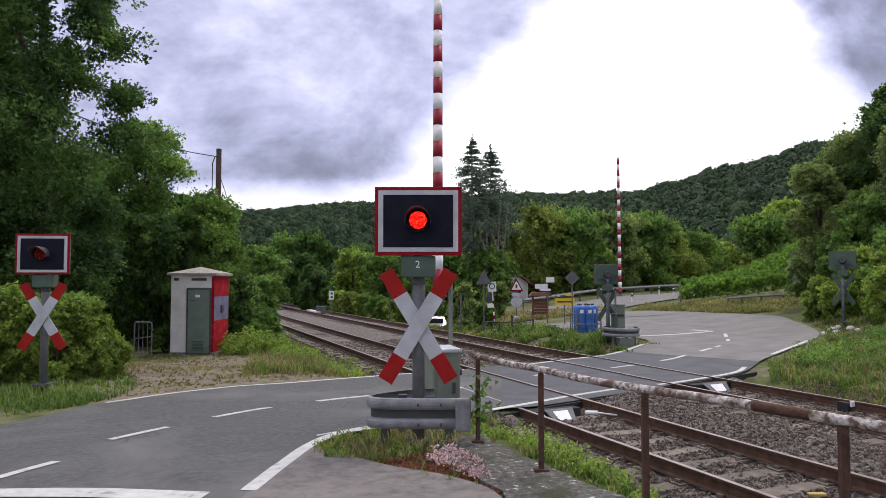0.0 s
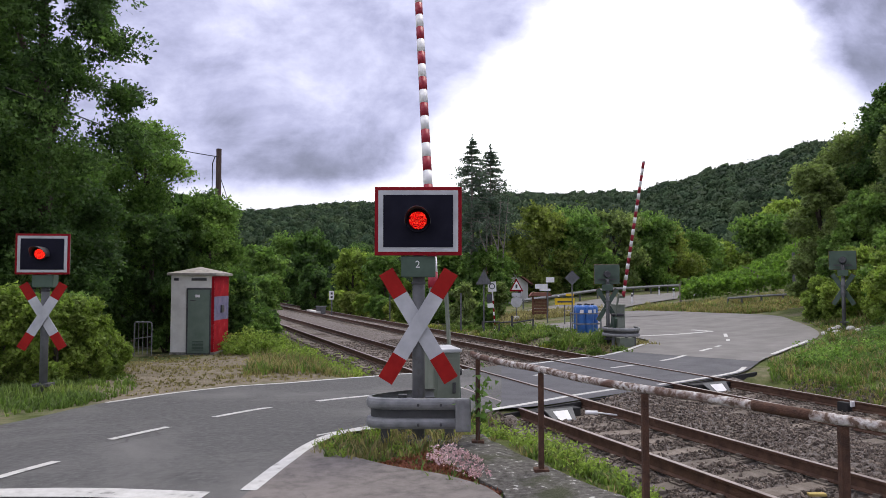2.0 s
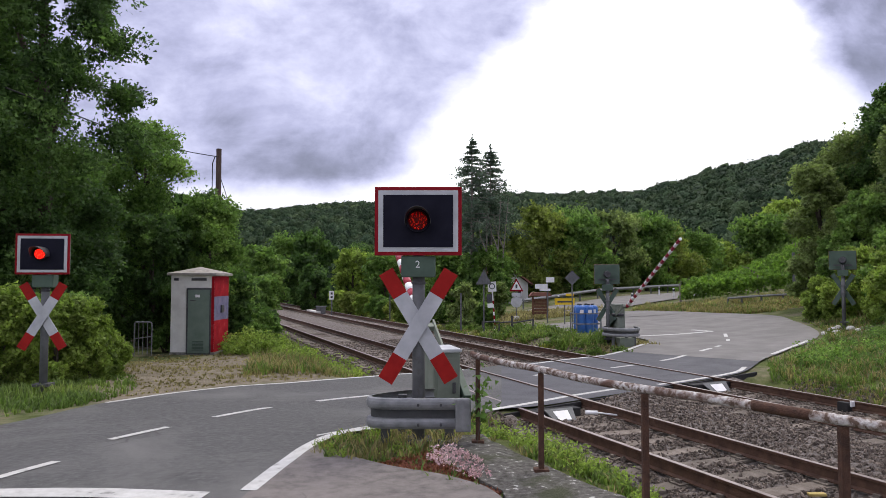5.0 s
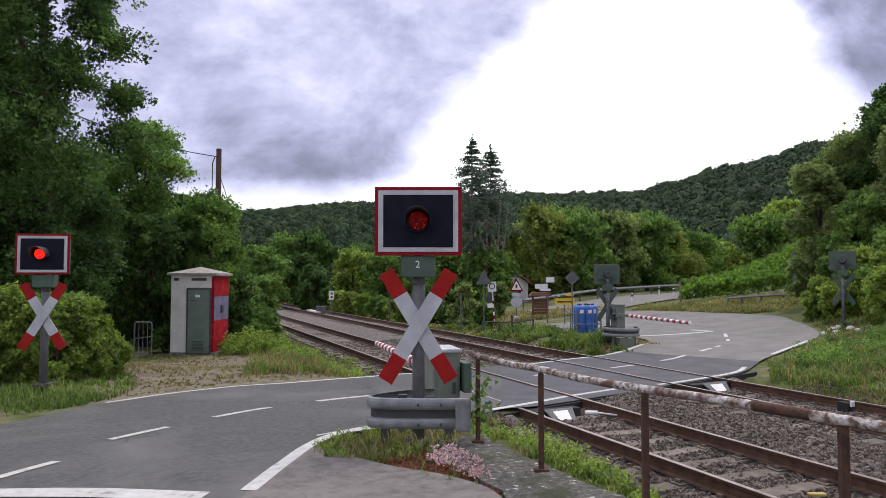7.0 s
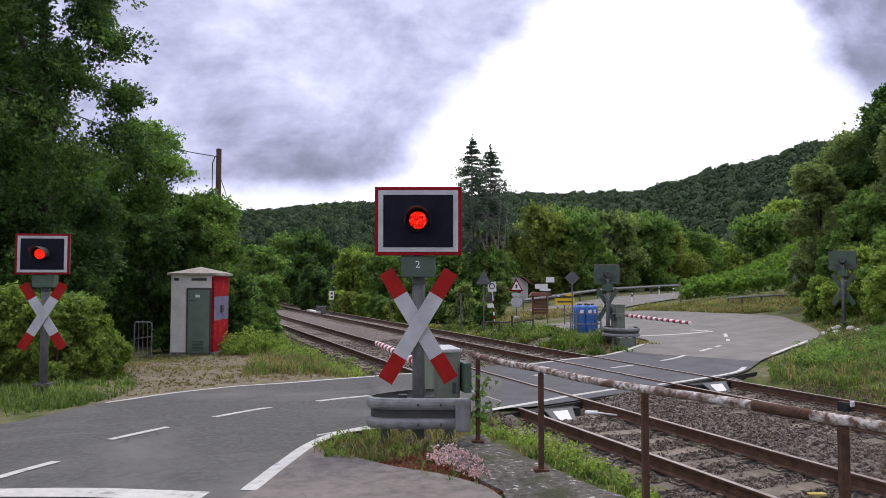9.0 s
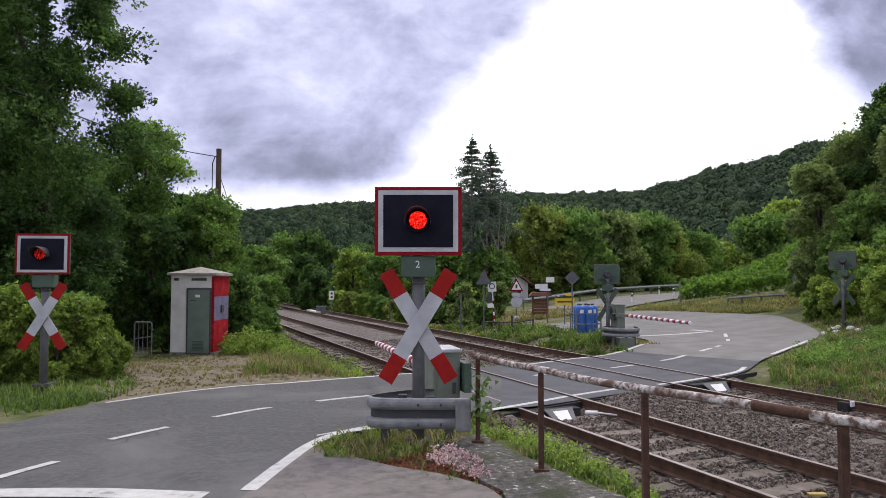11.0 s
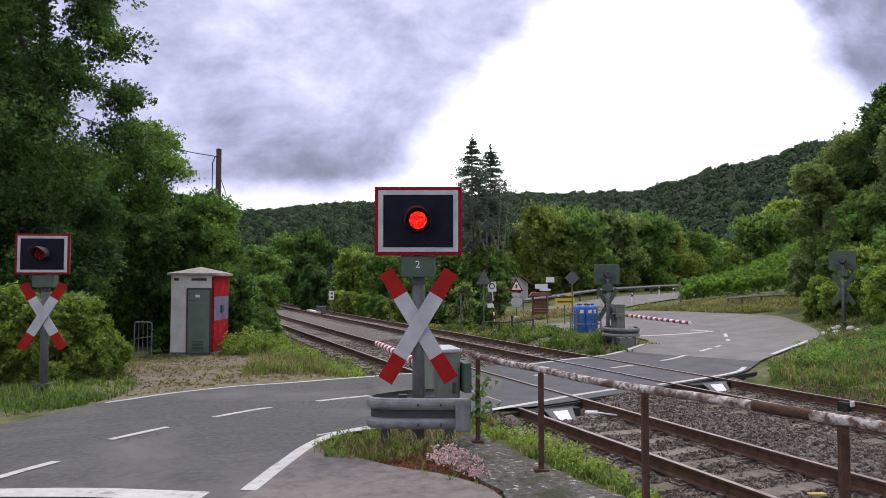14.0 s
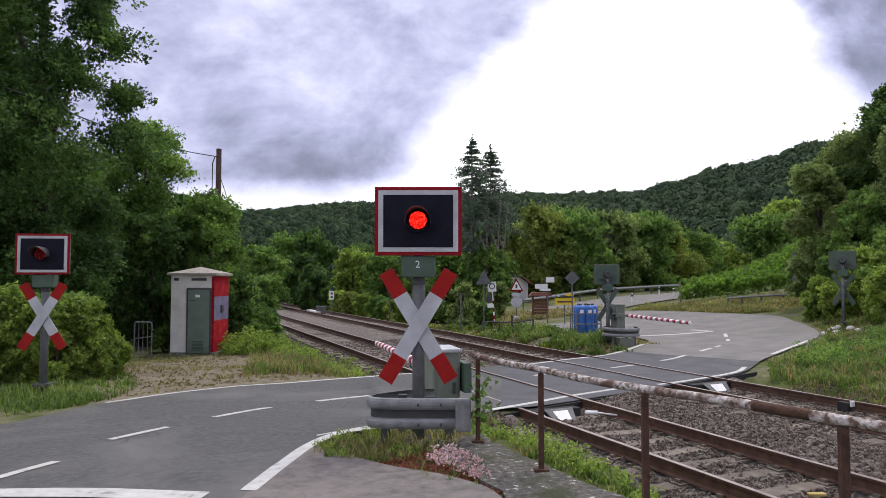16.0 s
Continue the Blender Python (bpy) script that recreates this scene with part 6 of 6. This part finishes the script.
scatter("verge_grass", in_poly(VERGE), 5200, 0.06, 0.26, GRASS, "long green verge grass before the hedge", 405)
YARD = [(-5.2, 11.2), (-2.4, 14.7), (-1.0, 16.6), (-4.5, 24), (-8.5, 20.8), (-8.5, 17.5)]
scatter("yard_grass", in_poly(YARD), 2200, 0.02, 0.10, DRYGRASS, "sparse dry grass on the bare yard", 406)
WEEDS_L = [(-4.2, 14.6), (-2.0, 16.2), (-0.7, 17.4), (-3.0, 22), (-7.0, 32), (-8.5, 32), (-6.5, 24), (-5.2, 19)]
scatter("bank_weeds", in_poly(WEEDS_L), 1800, 0.06, 0.38, GRASS, "tall green weeds on the bank left of the line", 407, width=0.012)
scatter("bank_dry_weeds", in_poly(WEEDS_L), 3000, 0.06, 0.42, DRYGRASS, "pale dry weeds on the bank by the line", 408, width=0.009)
weeds("barrier_weeds", band(12.9, 13.5, 17.2, 19.8), 16, 0.08, 0.26, 0.2, 0.045, GRASS, "low weeds between the far track and the barrier", 437)
scatter("far_weeds", band(13.0, 15.2, 19.6, 28, 0.4), 1200, 0.10, 0.55, GRASS, "tall weeds along the far track", 409, width=0.018, spread=0.1)
scatter("far_low_weeds", band(13.0, 15.6, 28, 50, 0.3), 1900, 0.06, 0.26, GRASS, "low weeds on the slope behind the far track", 420, width=0.018, spread=0.1)
scatter("far_straw", band(12.9, 15.2, 18.0, 46, 0.35), 3000, 0.05, 0.26, DRYGRASS, "pale straw among the weeds along the far track", 418, width=0.014, spread=0.1)
scatter("far_yellow_weeds", band(12.8, 15.0, 22, 60, 0.7), 1300, 0.08, 0.32, YELLOWFLOWER, "yellow flowering weeds along the far track", 410, width=0.02, spread=0.1)
scatter("far_dry_grass", in_poly([(2.0, 33.5), (6.0, 39), (11, 44), (9, 47), (5, 44), (1.5, 38)]), 2200, 0.1, 0.4, DRYGRASS, "dry grass between yard and hill road", 411, width=0.02, spread=0.1)
BANK_R = [(7.6, 16.3), (8.3, 17.8), (9.4, 19.3), (10.8, 21.0), (12.5, 22.9), (13.8, 25.2), (14.9, 29.0), (18, 29), (20, 18), (13, 9.5), (10.1, 10.4), (8.9, 13.3)]
scatter("right_bank_grass", in_poly(BANK_R), 9000, 0.05, 0.34, GRASS, "rough grass on the bank past the crossing", 412, width=0.012)
scatter("right_bank_dry", in_poly(BANK_R), 5600, 0.04, 0.36, DRYGRASS, "dry straw-coloured grass on the bank", 413, width=0.010)
SLOPE = [(11.2, 41.5), (13.2, 38.5), (14.8, 34.6), (16.5, 34.4), (22, 38), (22, 42.5), (15.5, 42.3), (13, 44.5)]
scatter("slope_grass", in_poly(SLOPE), 1500, 0.1, 0.4, GRASS, "grass on the slope below the vines", 414, width=0.02, spread=0.12)
scatter("slope_dry_grass", in_poly(SLOPE), 4600, 0.1, 0.4, DRYGRASS, "dry grass on the slope below the vines", 415, width=0.02, spread=0.12)
weeds("right_bank_weeds", in_poly([(9.6, 17.0), (11.2, 19.2), (13.0, 21.4), (14.6, 23.4), (18, 27), (20, 18), (13.5, 11.0), (10.4, 13.0)]), 300, 0.08, 0.50, 0.26, 0.038, LEAF_MID, "tall leafy green weeds on the bank past the crossing", 430, 90)
weeds("right_edge_weeds", in_poly([(8.7, 16.9), (9.3, 17.9), (10.2, 18.9), (10.6, 18.2), (9.6, 16.6)]), 26, 0.2, 0.62, 0.24, 0.04, LEAF_MID, "leafy weeds along the edge of the asphalt", 431, 90)
weeds("railing_weeds", band(3.2, 4.4, 3.0, 9.8, 0.35), 130, 0.05, 0.22, 0.12, 0.018, LEAF_LIGHT, "low bright green weeds below the railing", 432)
weeds("island_weeds", in_poly(ISLAND), 42, 0.04, 0.17, 0.09, 0.016, LEAF_LIGHT, "small leafy weeds round the signal foot", 433)
weeds("yard_weeds", in_poly([(-6.4, 22.6), (-3.4, 18.4), (-1.0, 17.2), (-2.6, 21.0), (-7.2, 31.5), (-8.0, 31)]), 240, 0.1, 0.45, 0.26, 0.045, LEAF_LIGHT, "leafy weeds on the bank between hut and rails", 434, 80)
weeds("hut_weeds", in_poly([(-6.75, 20.9), (-5.6, 20.4), (-5.0, 21.4), (-6.3, 24.2), (-6.9, 23.5)]), 60, 0.15, 0.75, 0.25, 0.045, LEAF_LIGHT, "tall weeds beside the hut wall", 435, 110)
weeds("far_track_weeds", band(13.1, 15.0, 19.8, 32, 0.3), 90, 0.12, 0.45, 0.24, 0.05, GRASS, "yellow-green leafy weeds along the far track", 436, 80)
scatter("rail_edge_straw", band(12.7, 13.7, 2.0, 11.6, 0.3), 900, 0.03, 0.20, DRYGRASS, "dry straw between ballast and bank", 438, width=0.008)
scatter("rail_edge_grass", band(12.9, 13.9, 2.0, 11.8, 0.45), 700, 0.03, 0.22, GRASS, "thin grass between ballast and bank", 439, width=0.009)
SEDUM = [(-0.55, 6.2), (-0.13, 6.55), (0.09, 6.8), (0.32, 6.05), (0.43, 5.54), (0.40, 5.2), (0.12, 5.5), (-0.11, 5.72), (-0.45, 5.98)]
scatter("edge_grass", in_poly(SEDUM), 60, 0.03, 0.14, GRASS, "small grass tufts among the stonecrop", 417)
scatter("stonecrop", in_poly(SEDUM), 1700, 0.015, 0.06, REDPLANT, "reddish stonecrop along the asphalt edge", 416, category="plants", width=0.012)


def build_flowers():
    rng = np.random.default_rng(31)
    poly = [(-0.22, 6.25), (-0.08, 6.55), (0.10, 6.62), (0.34, 6.0), (0.40, 5.5), (0.30, 5.45), (0.02, 5.85)]
    pts = []
    while len(pts) < 950:
        x, y = rng.uniform(-0.15, 0.4), rng.uniform(5.5, 6.6)
        if inside(poly, x, y) and noise.noise((x * 11, y * 11, 0)) + 0.9 * noise.noise((x * 30, y * 30, 3)) > 0.12:
            pts.append((x, y, gz(x, y) + rng.uniform(0.035, 0.085)))
    tagged(leaf_mesh("pink_flowers", np.array(pts), 0.010, PINK, None, 32, aspect=0.9), "patch of pink stonecrop flowers at the kerb", "flowers", kind="stuff")
    # ivy on the first railing post
    c = [(0.34 + rng.normal() * 0.075 * k, 6.80 + rng.normal() * 0.06, 1.02 + 0.17 * rng.normal()) for k in rng.uniform(0.4, 1.5, 95)]
    t = thing("climbing_plant", pose(0, 0, 0), "green creeper winding up the railing post", "plant")
    leaf_mesh("foliage", np.array(c), 0.030, LEAF_DARK, t, 33, aspect=0.8)
    stem = part("stem", tube(bmesh.new(), [(0.32, 6.78, 0.55), (0.36, 6.78, 0.8), (0.31, 6.79, 1.05), (0.36, 6.8, 1.3)], 0.006, 5), BARK, t)


build_flowers()


# ---- movement ----
def boom_rows(degrees):
    """Boom poses in the barrier's space: 0 upright, 90 lowered."""
    return [(t, pose(0, 0, 0, -d, 0, 0)) for t, d in degrees]


GLOW = ((0.0, 0.02), (0.06, 0.04), (0.10, 0.25), (0.14, 0.47), (0.20, 0.70), (0.28, 0.80), (0.36, 0.88), (0.45, 1.0), (0.62, 1.0), (0.68, 0.85), (0.755, 0.52), (0.82, 0.33), (0.88, 0.13), (0.94, 0.06))


GLOW_SHORT = ((0.0, 0.02), (0.07, 0.08), (0.10, 0.40), (0.155, 0.78), (0.22, 0.9), (0.28, 1.0), (0.54, 1.0), (0.60, 0.82), (0.63, 0.50), (0.687, 0.20), (0.75, 0.10), (0.85, 0.04))


def lamp_rows(dark, glow, period=0.94):
    """The added shutter opens and closes once in each period to imitate flashing; dark: a moment at which the lamp is
    out.
    """
    rows = []
    k = math.floor(-dark / period) - 1
    while dark + k * period < 16.0:
        rows += [(dark + (k + f) * period, g) for f, g in glow]
        k += 1
    before = [r for r in rows if r[0] <= 0.0][-1][1]
    rows = [(0.0, before)] + [r for r in rows if 0.03 < r[0] < 15.97]
    rows.append((16.0, rows[-1][1]))
    return [(t, pose(0, 0, PITCH * 0.5 * (1 - g))) for t, g in rows]


def motions():
    walk(BOOMS[0], boom_rows([(0, 0), (0.5, 0.6), (1, 4.6), (1.5, 9.2), (2, 13.8), (2.5, 18.8), (3, 26.6), (3.5, 34.3), (4, 43.0), (4.2, 46.8), (5.25, 67.5), (6.3, 88.0), (6.6, 91.2), (16, 91.2)]))
    walk(BOOMS[1], boom_rows([(0, -0.6), (0.5, 3.8), (1, 10.4), (1.5, 18.2), (2, 25.3), (2.5, 31.2), (3, 37.8), (3.5, 44.2), (4, 49.9), (4.2, 52.7), (5.25, 69.0), (6.3, 84.9), (6.7, 89.7), (16, 89.7)]))
    walk(LAMPS[0], lamp_rows(0.35, GLOW))
    walk(LAMPS[1], lamp_rows(-0.026, GLOW_SHORT))
    for lamp in LAMPS[2:]:
        lamp.matrix_basis = pose(0, 0, PITCH * 0.5)
    # the car rolls off down the side road
    walk(car, [(0.0, pose(-0.96, 45.0, -1.46, 0, 0, 12)), (0.6, pose(-1.75, 48.2, -1.46, 0, 0, 13)), (2.0, pose(-3.6, 56.0, -1.46, 0, 0, 14)), (6.0, pose(-9.4, 78.0, -1.46, 0, 0, 16)), (16.0, pose(-15.5, 93.0, -1.46, 0, 0, 18))])


motions()
